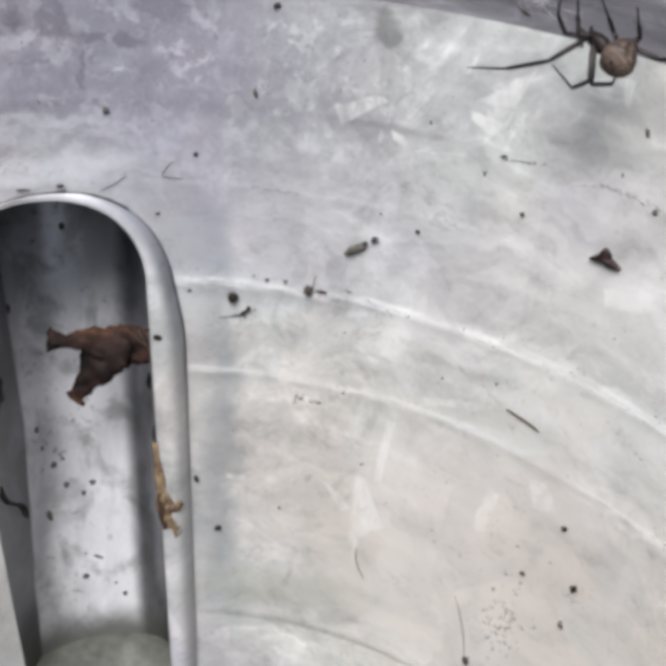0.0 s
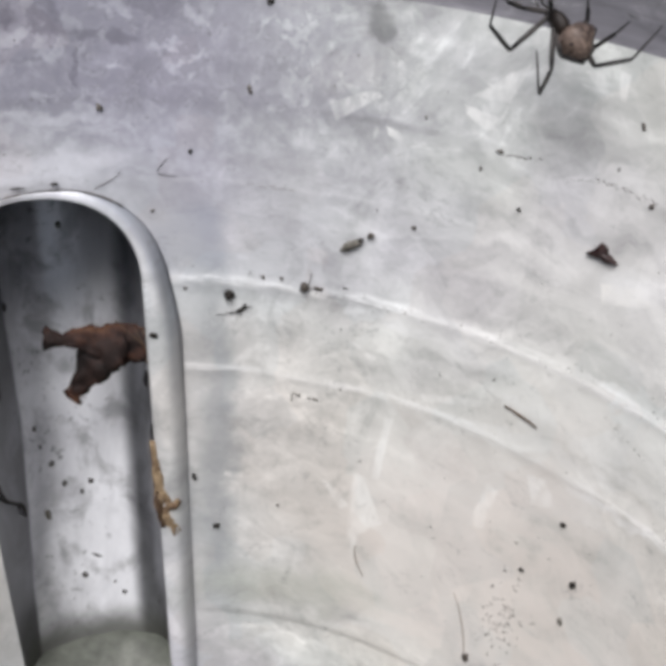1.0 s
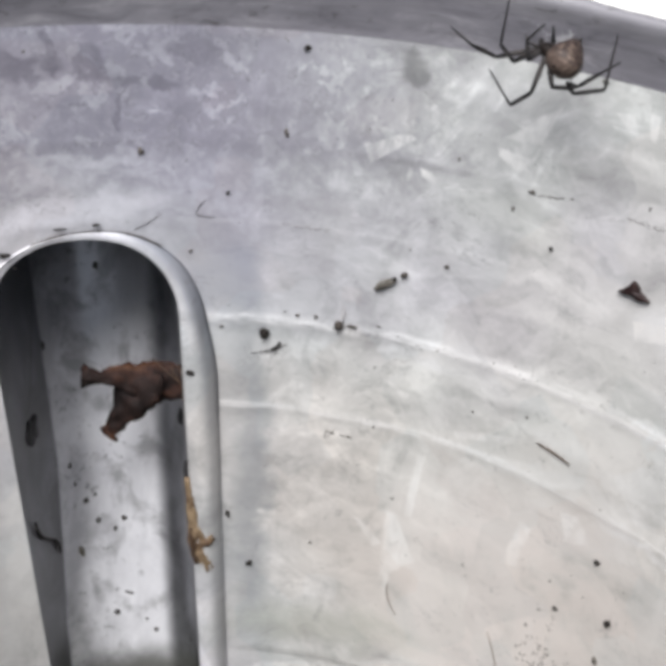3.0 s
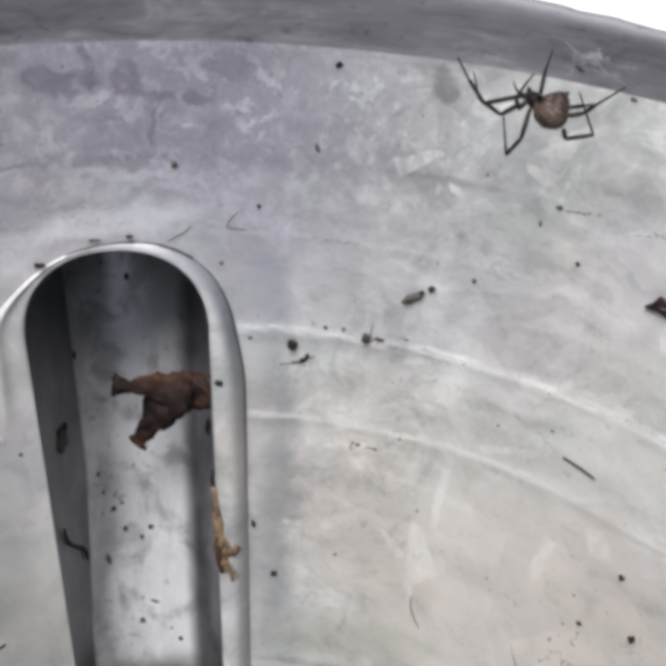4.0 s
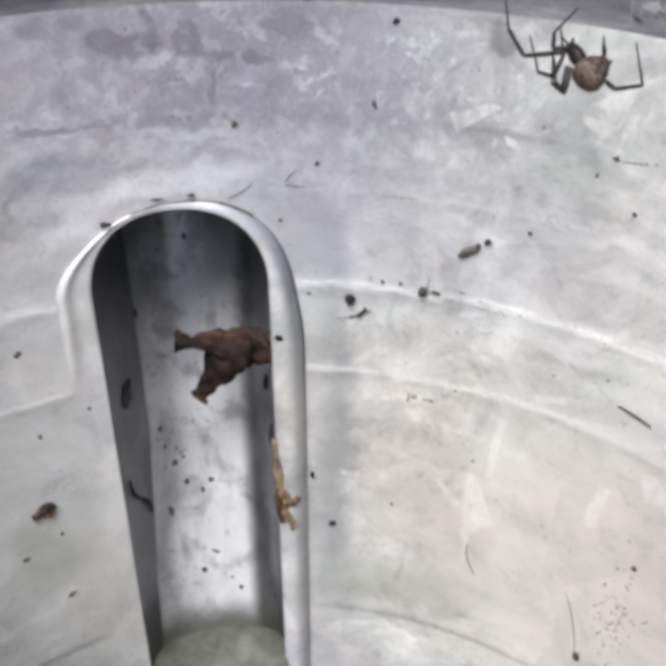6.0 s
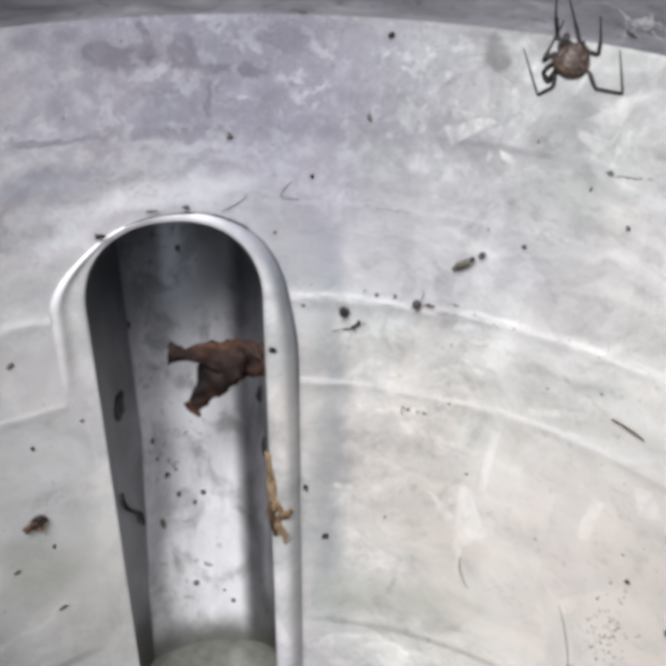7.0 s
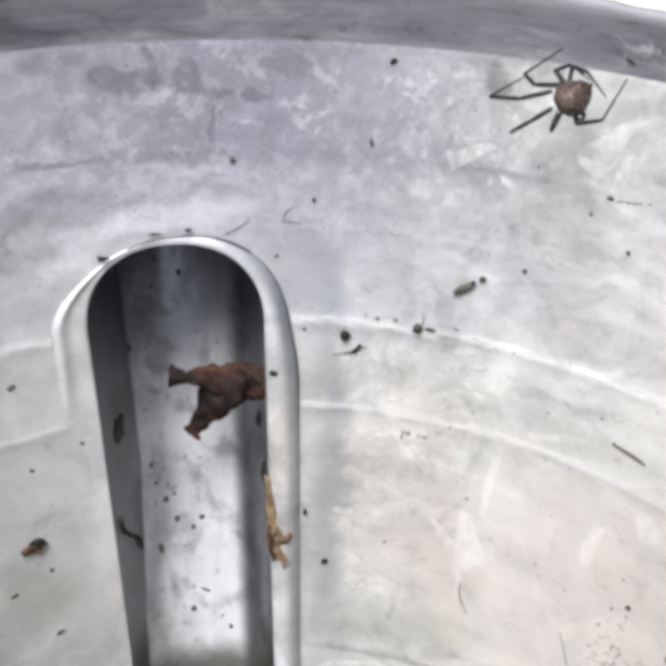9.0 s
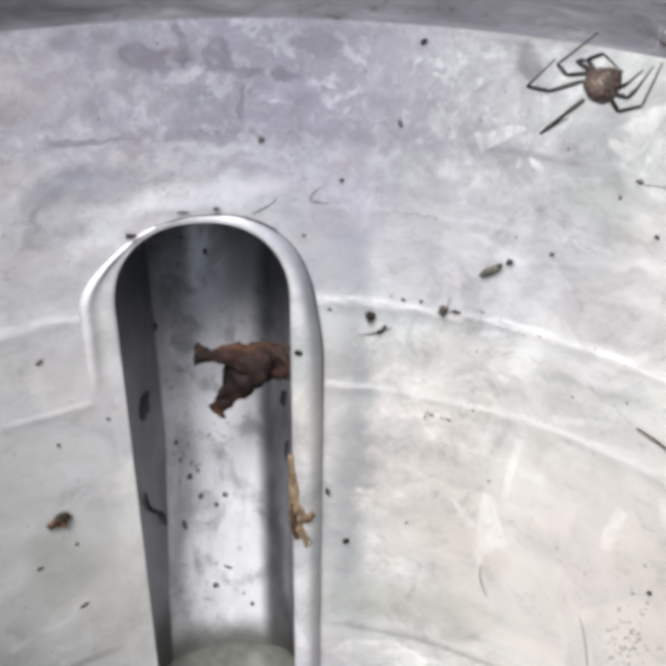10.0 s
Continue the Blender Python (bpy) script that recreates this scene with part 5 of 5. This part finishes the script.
def make_spider():
    spider = tagged(new("spider"), "brown mottled spider with a round abdomen and long dark legs", "spider")
    m = Matrix.Identity(4)
    part("abdomen", ball(bmesh.new(), m, [(-2.95, 0.10, 0.10), (-2.8, 0.52, 0.45), (-2.5, 1.08, 0.92), (-2.0, 1.82, 1.58), (-1.2, 2.50, 2.12), (-0.35, 2.84, 2.40), (0.45, 2.88, 2.45), (1.05, 2.74, 2.35), (1.5, 2.40, 2.1), (1.8, 1.86, 1.7), (1.95, 1.1, 1.1), (2.0, 0.4, 0.45)], 32, 0.06, 0.46), ABDOMEN, spider, "round mottled brown abdomen with dark spots")
    part("spinneret", ball(bmesh.new(), Matrix.Translation((0, 0.0003, -0.0034)) @ Matrix.Rotation(radians(90), 4, "X"), [(-0.5, 0.12, 0.12), (-0.2, 0.3, 0.28), (0.3, 0.42, 0.4)], 10), HEAD, spider)
    part("cephalothorax", ball(bmesh.new(), Matrix.Translation((0, 0.0043, 0)), [(-2.2, 0.8, 0.8), (-1.7, 1.2, 1.05), (-0.9, 1.5, 1.2), (0.0, 1.55, 1.2), (0.8, 1.3, 1.1), (1.5, 0.95, 0.95), (2.0, 0.6, 0.65), (2.2, 0.3, 0.35)], 18, 0.08), HEAD, spider, "dark brown front body")
    for sgn in (-1, 1):
        pts = [(sgn * 0.0005, 0.0061, 0.0002), (sgn * 0.0010, 0.0074, 0.0006), (sgn * 0.0011, 0.0086, 0.0002), (sgn * 0.0010, 0.0096, -0.0003)]
        part("palp", tube(bmesh.new(), pts, [0.00022, 0.0002, 0.00016, 0.00008], 7), FEMUR, spider)
        part("fang", tube(bmesh.new(), [(sgn * 0.0003, 0.0062, -0.0003), (sgn * 0.00035, 0.0068, -0.0008), (sgn * 0.0002, 0.0069, -0.0012)], [0.0003, 0.00022, 0.00006], 7), HEAD, spider)
    legs = []
    for a, b, c in LEG_LENGTHS:
        legs.append((part("femur", bone(a, 0.36, 0.31, 0.07), FEMUR, spider),
                     part("tibia", bone(b, 0.32, 0.28, 0.04), TIBIA, spider),
                     part("metatarsus", bone(c, 0.21, 0.11, 0.0), TIP, spider)))
    return spider, legs


spider, spider_legs = make_spider()

# The spider hangs about a sheet that faces the camera's mean eye; stances are millimetres on it, placed to fit the
# camera's view.
SHEET_O, SHEET_A, SHEET_B = Vector((0.04158, 0.08530, 0.17984)), Vector((0.98926, -0.10504, 0.10164)), Vector((-0.06218, 0.32687, 0.94302))
SHEET_C, MEAN_EYE = Vector((-0.13228, -0.93921, 0.31683)), Vector((0.02121, -0.05933, 0.22862))
STANCES = []


def stance(t, body, *legs):
    """One pose: abdomen and head, then hip, knee, ankle and tip of the eight legs."""
    STANCES.append((t, np.array([body + sum(legs, ())]).ravel()))


def hung(x, y, depth):
    """A point of the sheet, moved depth millimetres towards the mean eye, so that it keeps its place in the camera's
    view.
    """
    q = SHEET_O + SHEET_A * x * MM + SHEET_B * y * MM
    return q + (MEAN_EYE - q).normalized() * depth * MM


def blend(t):
    """The stance at any time: a smooth curve through the known ones."""
    ts = [s[0] for s in STANCES]
    i = min(max(k for k in range(len(ts)) if ts[k] <= t + 1e-6), len(ts) - 2)
    p1, p2 = STANCES[i][1], STANCES[i + 1][1]
    h = ts[i + 1] - ts[i]
    m1 = (p2 - STANCES[i - 1][1]) / (ts[i + 1] - ts[i - 1]) * h if i else p2 - p1
    m2 = (STANCES[i + 2][1] - p1) / (ts[i + 2] - ts[i]) * h if i + 2 < len(ts) else p2 - p1
    f = (t - ts[i]) / h
    return (2 * f**3 - 3 * f**2 + 1) * p1 + (f**3 - 2 * f**2 + f) * m1 * 0.6 + (3 * f**2 - 2 * f**3) * p2 + (f**3 - f**2) * m2 * 0.6


def aimed(a, b):
    """The pose of a leg piece from a towards b."""
    z = (b - a).normalized()
    x = (SHEET_C - z * SHEET_C.dot(z))
    x = x.normalized() if x.length > 1e-4 else z.orthogonal().normalized()
    return Matrix.Translation(a) @ Matrix((x, z.cross(x), z)).transposed().to_4x4()


def motions():
    stance(0.0, (15.96, -1.37, 12.42, 1.31),
           (11.65, 1.53, 6.38, -1.83, 0.50, -2.93, -4.63, -2.80), (11.64, 1.70, 8.43, 1.94, 7.24, 4.48, 7.55, 7.13), (11.81, 1.76, 10.38, 1.51, 10.03, 4.34, 9.84, 7.31), (12.32, 0.57, 12.34, -4.33, 10.02, -5.43, 6.99, -2.11), (12.60, 0.58, 12.62, -4.91, 15.40, -4.73, 15.97, -3.38), (18.39, 0.10, 21.38, -1.27, 24.21, -1.22, 26.13, 1.62), (17.17, 0.93, 18.72, 1.41, 18.31, 3.20, 17.91, 5.54), (15.39, 1.58, 15.06, 2.03, 14.11, 4.27, 13.03, 6.78))
    stance(0.5, (14.66, -0.87, 11.00, 1.71),
           (9.96, 1.81, 3.87, -0.12, 1.44, 2.90, 0.79, 6.01), (9.78, 1.93, 7.63, 2.08, 6.61, 4.05, 6.72, 6.57), (9.77, 2.04, 9.08, 2.03, 8.75, 4.06, 8.44, 6.57), (11.20, 0.69, 11.01, -4.18, 8.94, -6.14, 6.30, -1.36), (11.60, 0.69, 11.91, -4.46, 14.85, -4.99, 15.43, -3.72), (17.50, 0.46, 19.56, -0.36, 22.14, -0.79, 24.64, 1.91), (16.63, 0.74, 17.53, 1.42, 17.63, 3.26, 17.65, 6.03), (13.40, 1.84, 13.47, 2.96, 13.44, 4.64, 13.42, 6.85))
    stance(1.0, (10.79, -0.04, 7.47, 3.44),
           (7.05, 3.61, 1.69, -1.27, -1.05, 2.15, -0.48, 5.83), (7.03, 3.89, 2.92, 4.55, 1.13, 5.28, 0.15, 6.95), (7.12, 4.17, 7.05, 5.29, 7.02, 6.40, 7.04, 7.79), (7.61, 2.21, 7.75, -3.80, 6.33, -7.15, 5.52, -1.23), (8.10, 1.08, 8.89, -1.77, 12.17, -2.87, 12.67, -2.01), (12.65, -1.72, 13.63, -3.14, 18.60, -2.22, 22.32, 2.41), (11.52, 1.67, 12.13, 3.24, 12.09, 4.47, 12.02, 6.02), (12.65, -1.72, 13.31, -0.69, 16.12, 1.25, 17.80, 2.72))
    stance(1.5, (8.50, 0.87, 4.80, 3.70),
           (3.96, 3.12, 0.71, -1.93, -2.01, 1.94, -0.21, 6.92), (3.64, 3.41, 1.22, 4.65, -1.20, 5.67, -2.58, 7.09), (3.75, 3.52, 3.19, 3.12, 2.58, 5.39, 2.34, 7.37), (5.46, 2.56, 5.86, -3.50, 5.10, -7.35, 5.10, -0.89), (6.06, 2.28, 6.74, 0.85, 8.27, 0.00, 9.08, 0.87), (10.89, 0.03, 12.89, -1.79, 17.61, -1.05, 21.60, 2.93), (9.51, 2.87, 9.43, 4.00, 9.07, 4.84, 8.27, 7.09), (10.31, 0.02, 11.47, 0.03, 14.23, 1.48, 17.64, 3.02))
    stance(2.0, (6.58, 0.34, 3.12, 4.11),
           (2.17, 3.43, -0.04, -2.32, -2.46, 1.81, -1.78, 5.79), (2.26, 3.89, -0.94, 3.30, -1.76, 4.26, -2.30, 6.69), (2.25, 4.00, 2.07, 5.12, 1.98, 6.53, 1.90, 7.92), (3.64, 2.42, 0.87, -0.58, -0.28, -0.13, 0.56, 4.84), (3.39, 2.59, 3.00, -1.42, 5.75, -2.95, 6.62, -1.96), (9.20, 0.36, 11.77, -0.75, 16.33, -0.31, 21.78, 4.20), (8.47, 2.34, 8.99, 3.19, 8.88, 4.59, 8.38, 5.98), (9.20, 0.36, 9.74, 0.82, 10.85, 1.51, 11.71, 2.19))
    stance(2.5, (7.11, 0.91, 3.70, 3.50),
           (2.12, 3.03, -0.16, -2.22, -3.30, 2.59, 0.57, 9.68), (2.51, 3.49, -0.82, 2.31, -2.93, 4.92, -2.76, 10.09), (2.53, 3.20, 1.79, 2.62, 1.54, 4.94, 2.95, 8.20), (3.77, 2.34, 2.22, -1.77, -1.03, -3.00, -5.32, 1.82), (4.39, 1.76, 5.52, -2.03, 8.46, -3.47, 9.40, -2.40), (8.46, -1.71, 8.79, -2.17, 13.13, -1.36, 14.93, 5.14), (9.00, 3.23, 9.46, 3.41, 9.38, 4.56, 7.31, 6.66), (9.07, -1.99, 9.56, -2.16, 10.98, 0.07, 12.88, 1.93))
    stance(3.0, (4.70, 3.35, 1.62, 5.11),
           (0.55, 4.94, -2.50, 3.35, -4.55, 5.73, -3.51, 11.96), (0.73, 5.12, -5.26, 3.95, -8.70, 5.74, -11.87, 8.31), (1.04, 4.82, -0.39, 3.53, -0.84, 6.30, 1.68, 8.49), (1.97, 4.23, 0.15, -1.12, -2.82, -2.83, -5.99, 2.28), (2.45, 3.05, 3.12, -0.21, 5.82, -0.38, 5.76, 0.69), (5.18, 0.39, 6.16, -1.09, 10.58, -0.59, 11.84, 7.21), (2.81, 5.28, 2.88, 5.99, 2.83, 7.03, 2.82, 8.20), (5.20, 0.10, 6.70, -0.19, 9.83, 1.76, 12.36, 3.16))
    stance(3.2, (4.11, 3.59, 0.74, 5.05),
           (-1.21, 4.58, -3.69, 3.38, -5.04, 6.12, -3.66, 12.20), (-1.02, 4.46, -5.82, 3.38, -10.25, 6.36, -14.92, 12.30), (0.18, 4.46, -0.97, 3.57, -1.12, 6.23, 1.55, 7.52), (1.03, 3.28, -1.31, -1.22, -4.30, -2.65, -6.15, 2.66), (1.64, 2.99, 2.23, 0.19, 4.99, -0.86, 5.63, 0.34), (5.51, 0.34, 6.18, -0.85, 10.23, 0.37, 7.10, 6.46), (2.32, 5.64, 2.62, 6.52, 2.68, 7.40, 2.88, 8.09), (5.53, 0.04, 6.16, -0.55, 8.97, 1.55, 11.43, 3.08))
    stance(4.3, (-2.49, -3.16, -5.60, -0.71),
           (-6.37, -0.28, -12.96, -1.20, -16.11, 2.65, -18.50, 5.13), (-7.24, -1.78, -9.39, -3.11, -12.02, -0.75, -11.52, 2.35), (-6.32, -1.33, -7.21, -2.40, -7.89, -1.35, -5.52, 2.55), (-5.65, -2.26, -6.38, -6.65, -8.46, -9.55, -8.73, -3.54), (-4.62, -0.52, -4.34, 0.23, -4.29, 5.11, -3.37, 8.54), (-0.51, -5.31, -0.12, -6.67, 3.85, -6.17, 1.87, 0.08), (0.28, -2.94, 1.51, -3.11, 3.65, -3.03, 6.30, -2.82), (0.26, -2.70, 2.67, -2.06, 4.13, -1.07, 8.61, 1.80))
    stance(4.5, (-2.20, -4.22, -6.08, -0.87),
           (-7.01, -1.05, -13.65, 0.22, -17.94, 5.27, -20.18, 12.56), (-7.22, -0.38, -9.92, 1.27, -10.22, 5.53, -8.22, 10.48), (-6.98, -1.48, -8.19, -2.42, -7.68, -4.09, -6.61, -2.84), (-6.29, -3.02, -7.29, -8.34, -10.69, -10.62, -11.25, -4.50), (-5.90, -4.57, -5.21, -5.93, -4.26, -6.17, -3.69, -5.17), (-0.57, -5.75, 0.44, -7.29, 4.62, -5.81, 3.35, 0.80), (-0.00, -5.00, 0.61, -5.00, 1.21, -4.87, 1.92, -4.43), (-0.07, -3.90, 1.44, -3.58, 3.20, -2.52, 8.44, 1.23))
    stance(5.0, (-2.01, -4.62, -5.02, -1.52),
           (-6.02, -0.60, -11.67, -1.48, -12.05, 3.41, -9.97, 13.93), (-5.91, -0.28, -7.79, 2.81, -6.42, 6.20, -3.41, 9.35), (-5.94, -1.85, -8.30, -2.51, -9.67, -3.03, -14.51, -1.20), (-5.49, -4.04, -6.04, -5.45, -7.85, -3.77, -6.58, -1.67), (-5.59, -2.47, -7.40, -3.95, -8.30, -2.51, -6.92, -1.23), (-0.37, -5.84, 0.99, -7.52, 4.87, -5.87, 3.19, 1.16), (-0.91, -2.41, -0.63, -1.97, -0.53, -1.66, -0.62, -1.22), (-0.27, -2.71, 2.13, -1.93, 3.32, -1.42, 8.70, 2.29))
    stance(5.5, (-3.18, -4.31, -6.39, -0.87),
           (-7.79, -0.55, -13.28, -2.72, -15.58, 2.95, -14.43, 8.78), (-7.47, -0.55, -8.03, 1.62, -7.95, 4.69, -6.45, 8.78), (-8.04, -1.80, -9.62, -4.31, -12.62, -2.97, -14.11, 3.06), (-6.69, -3.37, -7.37, -5.89, -8.39, -3.36, -8.10, 1.74), (-7.04, -2.74, -7.20, -5.57, -7.89, -4.50, -8.27, -3.24), (-1.26, -5.25, 0.34, -6.00, 4.16, -5.37, 2.86, 0.71), (-1.74, -2.64, -1.27, -2.27, -1.07, -1.53, -0.87, -0.79), (-1.69, -3.38, -1.36, -3.69, -1.46, -4.00, -1.86, -3.69))
    stance(5.7, (-3.73, -3.87, -6.73, -0.14),
           (-7.66, -0.12, -14.82, 0.27, -18.00, 4.97, -19.19, 8.06), (-7.98, -0.12, -9.97, -0.41, -9.84, 2.06, -5.69, 5.86), (-7.93, -1.05, -9.32, -4.78, -12.23, -3.63, -13.83, 2.55), (-6.58, -2.92, -7.33, -6.55, -9.15, -4.46, -8.36, 2.46), (-7.21, -2.91, -7.66, -6.36, -8.67, -5.09, -9.06, -1.04), (-1.19, -4.81, 0.10, -5.75, 4.13, -4.96, 2.74, 1.08), (-1.78, -2.34, -1.41, -1.42, -1.33, -0.63, -1.14, 0.22), (-1.93, -2.95, -1.61, -3.08, -1.71, -3.45, -2.21, -3.26))
    stance(6.8, (-4.77, -0.53, -6.36, 2.58),
           (-7.98, 1.05, -9.26, -2.68, -9.99, -0.48, -7.56, 6.57), (-7.14, 3.20, -7.37, 5.35, -7.65, 7.18, -7.78, 9.90), (-7.85, 2.29, -9.57, 1.39, -9.84, 0.46, -10.31, 2.33), (-7.51, 0.43, -8.41, -3.19, -10.63, -3.49, -13.45, 3.00), (-7.67, 1.05, -8.78, -2.06, -9.60, -0.80, -9.85, 0.58), (-2.51, -2.10, -1.29, -3.85, 2.67, -4.12, 1.35, 2.27), (-5.13, 2.74, -3.74, 3.33, -4.83, 6.51, -6.04, 9.56), (-2.65, -1.79, -2.22, -1.73, -0.67, -1.75, 0.86, -1.70))
    stance(7.0, (-6.12, 0.62, -7.02, 3.40),
           (-8.52, 2.19, -10.35, 0.97, -9.55, 2.64, -7.63, 6.78), (-7.34, 3.72, -8.19, 4.47, -8.65, 7.41, -8.81, 10.55), (-8.22, 1.26, -10.28, -0.60, -9.46, -1.86, -8.77, -0.29), (-8.41, 0.01, -8.65, -2.80, -10.95, -4.06, -13.31, 2.99), (-7.95, -0.30, -9.44, -2.17, -10.13, -1.22, -9.89, 0.46), (-3.37, -0.64, -2.35, -3.14, 1.59, -3.89, 0.87, 2.51), (-5.64, 3.39, -4.84, 3.38, -5.83, 6.74, -6.87, 10.09), (-4.04, 2.45, -2.15, 1.81, -1.97, 3.95, -2.30, 7.40))
    stance(7.5, (-5.38, 0.33, -6.42, 2.81),
           (-7.64, 2.22, -10.10, 0.85, -8.93, 3.17, -7.55, 6.18), (-7.67, 3.02, -11.46, 3.53, -12.38, 6.62, -12.15, 9.21), (-7.64, 2.22, -9.69, -1.76, -10.80, -0.81, -9.97, 0.73), (-7.62, 1.61, -9.67, -2.39, -12.93, -4.04, -13.52, 2.78), (-7.53, -0.55, -7.10, -3.36, -7.56, -3.04, -7.51, -1.17), (-3.25, -1.55, -2.25, -4.23, 1.69, -5.14, 1.77, 2.14), (-5.51, 3.21, -5.58, 4.91, -5.82, 6.13, -6.04, 8.42), (-3.27, -1.06, -2.41, -0.95, -1.36, 0.26, -0.21, 1.76))
    stance(8.0, (-5.58, 0.03, -6.15, 2.73),
           (-6.91, 2.75, -10.91, 2.49, -7.31, 6.48, -4.33, 7.54), (-7.23, 2.88, -7.39, 4.44, -7.11, 5.98, -6.64, 7.31), (-7.52, 1.96, -10.98, -1.10, -12.10, 0.19, -10.25, 4.84), (-7.20, 1.64, -10.98, -1.10, -14.97, -3.56, -13.23, 2.87), (-7.47, -0.55, -8.37, -3.38, -9.03, -2.41, -8.89, 0.24), (-3.62, -2.22, -2.61, -4.45, 0.69, -5.14, 1.92, 2.12), (-5.02, 2.94, -4.97, 3.44, -4.80, 4.17, -4.51, 5.09), (-3.42, -2.54, -2.99, -2.23, -2.08, -1.00, -0.75, 0.34))
    stance(8.5, (-5.75, -0.28, -6.32, 1.30),
           (-6.77, 1.31, -11.24, 1.39, -13.36, 3.01, -7.35, 6.76), (-6.47, 1.75, -7.19, 4.14, -5.32, 4.60, -2.69, 1.68), (-8.02, 0.70, -13.47, 0.02, -18.18, 0.03, -13.53, 2.32), (-8.58, -1.52, -12.40, -3.07, -14.76, -5.32, -13.01, -4.55), (-7.57, -2.80, -8.48, -4.40, -7.52, -4.08, -6.78, -3.32), (-5.03, -2.51, -4.31, -4.62, -1.03, -4.33, 2.01, 2.21), (-6.40, 1.74, -6.36, 4.00, -5.61, 4.11, -4.50, 3.09), (-5.20, -2.96, -5.94, -3.78, -6.69, -3.96, -7.23, -3.32))
    stance(9.0, (-6.16, -0.91, -6.70, 0.99),
           (-6.59, 1.30, -11.70, 1.33, -13.39, 3.12, -7.69, 6.76), (-6.91, 1.43, -8.73, 3.52, -6.43, 4.31, -3.34, 1.78), (-9.09, 0.36, -13.88, -0.71, -18.47, -0.44, -13.43, 2.55), (-8.97, -2.19, -12.11, -4.12, -15.30, -5.95, -13.24, -4.97), (-7.64, -3.02, -8.93, -5.59, -8.56, -3.92, -8.17, -2.63), (-5.42, -2.82, -5.14, -4.55, -1.38, -3.96, 2.02, 2.31), (-6.60, 1.43, -6.11, 4.12, -3.86, 3.16, -0.82, -0.74), (-4.63, -2.19, -3.93, -3.46, -4.41, -3.90, -5.06, -3.65))
    stance(9.5, (-6.70, -1.13, -7.25, 0.70),
           (-7.77, 0.89, -12.04, 1.21, -13.61, 3.11, -7.68, 6.61), (-7.47, 1.20, -8.66, 3.08, -6.18, 3.57, -3.52, 0.94), (-8.99, 0.13, -13.74, -0.63, -18.52, 0.00, -13.56, 2.10), (-9.14, -2.72, -13.19, -4.99, -15.91, -6.78, -10.47, -5.10), (-7.51, -3.47, -8.95, -5.92, -8.55, -5.14, -7.98, -4.11), (-5.97, -2.70, -5.23, -4.47, -1.65, -3.81, 2.23, 1.92), (-7.28, 1.20, -7.15, 4.19, -4.46, 5.84, 0.02, 6.52), (-6.06, -3.34, -5.31, -5.24, -3.09, -3.63, -1.95, -1.18))
    stance(10.0, (-6.34, -1.77, -6.90, -0.07),
           (-7.74, 0.30, -11.51, -0.10, -13.03, 1.67, -7.41, 6.14), (-7.43, 0.30, -10.07, 2.11, -9.14, 2.30, -8.66, 1.67), (-8.92, -0.84, -13.93, -2.47, -17.34, -1.86, -13.39, 2.36), (-8.73, -3.69, -11.46, -5.97, -15.04, -8.95, -10.91, -6.47), (-4.26, -1.94, -3.22, -1.74, -2.34, -1.11, -0.39, 0.70), (-4.63, -3.64, -3.56, -5.40, -0.09, -4.53, 2.37, 1.94), (-7.11, 0.30, -8.52, 2.42, -6.26, 3.17, -3.51, 0.51), (-4.07, -2.81, -2.16, -3.30, -1.03, -2.03, 0.97, 1.20))
    body_rows, leg_rows = [], [[[], [], []] for _ in LEG_LENGTHS]
    for k in range(101):
        t = k / 10
        s = blend(t)
        middle = hung(s[0], s[1], 0.0)
        dx, dy = s[2] - s[0], s[3] - s[1]
        flat = math.hypot(dx, dy)
        deep = math.sqrt(max(0.0, 5.3**2 - flat**2))
        head = hung(s[2], s[3], -deep)
        y = (head - middle).normalized()
        z = -SHEET_B * 0.8 + SHEET_C * 0.6
        z = (z - y * z.dot(y)).normalized()
        # it rolls a little as it turns its back
        roll = min(1.0, max(0.0, (t - 7.5) / 1.0))
        turned = Matrix.Rotation(radians(42) * roll * roll * (3 - 2 * roll), 4, "Y")
        here = Matrix.Translation(middle) @ Matrix((y.cross(z), y, z)).transposed().to_4x4() @ turned
        body_rows.append((t, here))
        back = here.inverted()
        for i, (lengths, side) in enumerate(zip(LEG_LENGTHS, LEG_SIDES)):
            q = s[4 + i * 8:12 + i * 8]
            depth = -0.55 * deep
            joint = hung(q[0], q[1], depth)
            for j, length in enumerate(lengths):
                x, yy = q[2 + 2 * j], q[3 + 2 * j]
                gap = math.hypot(x - q[2 * j], yy - q[2 * j + 1])
                reach = math.sqrt(max(0.0, length**2 - gap**2))
                if j:
                    side_now = -1 if depth > 0 else 1
                else:
                    side_now = side
                new_depth = depth + side_now * reach
                goal = hung(x, yy, new_depth)
                end = joint + (goal - joint).normalized() * length * MM
                leg_rows[i][j].append((t, back @ aimed(joint, end)))
                joint, depth = end, new_depth
    walk(spider, body_rows)
    for pieces, rows in zip(spider_legs, leg_rows):
        for piece, row in zip(pieces, rows):
            walk(piece, row)


motions()
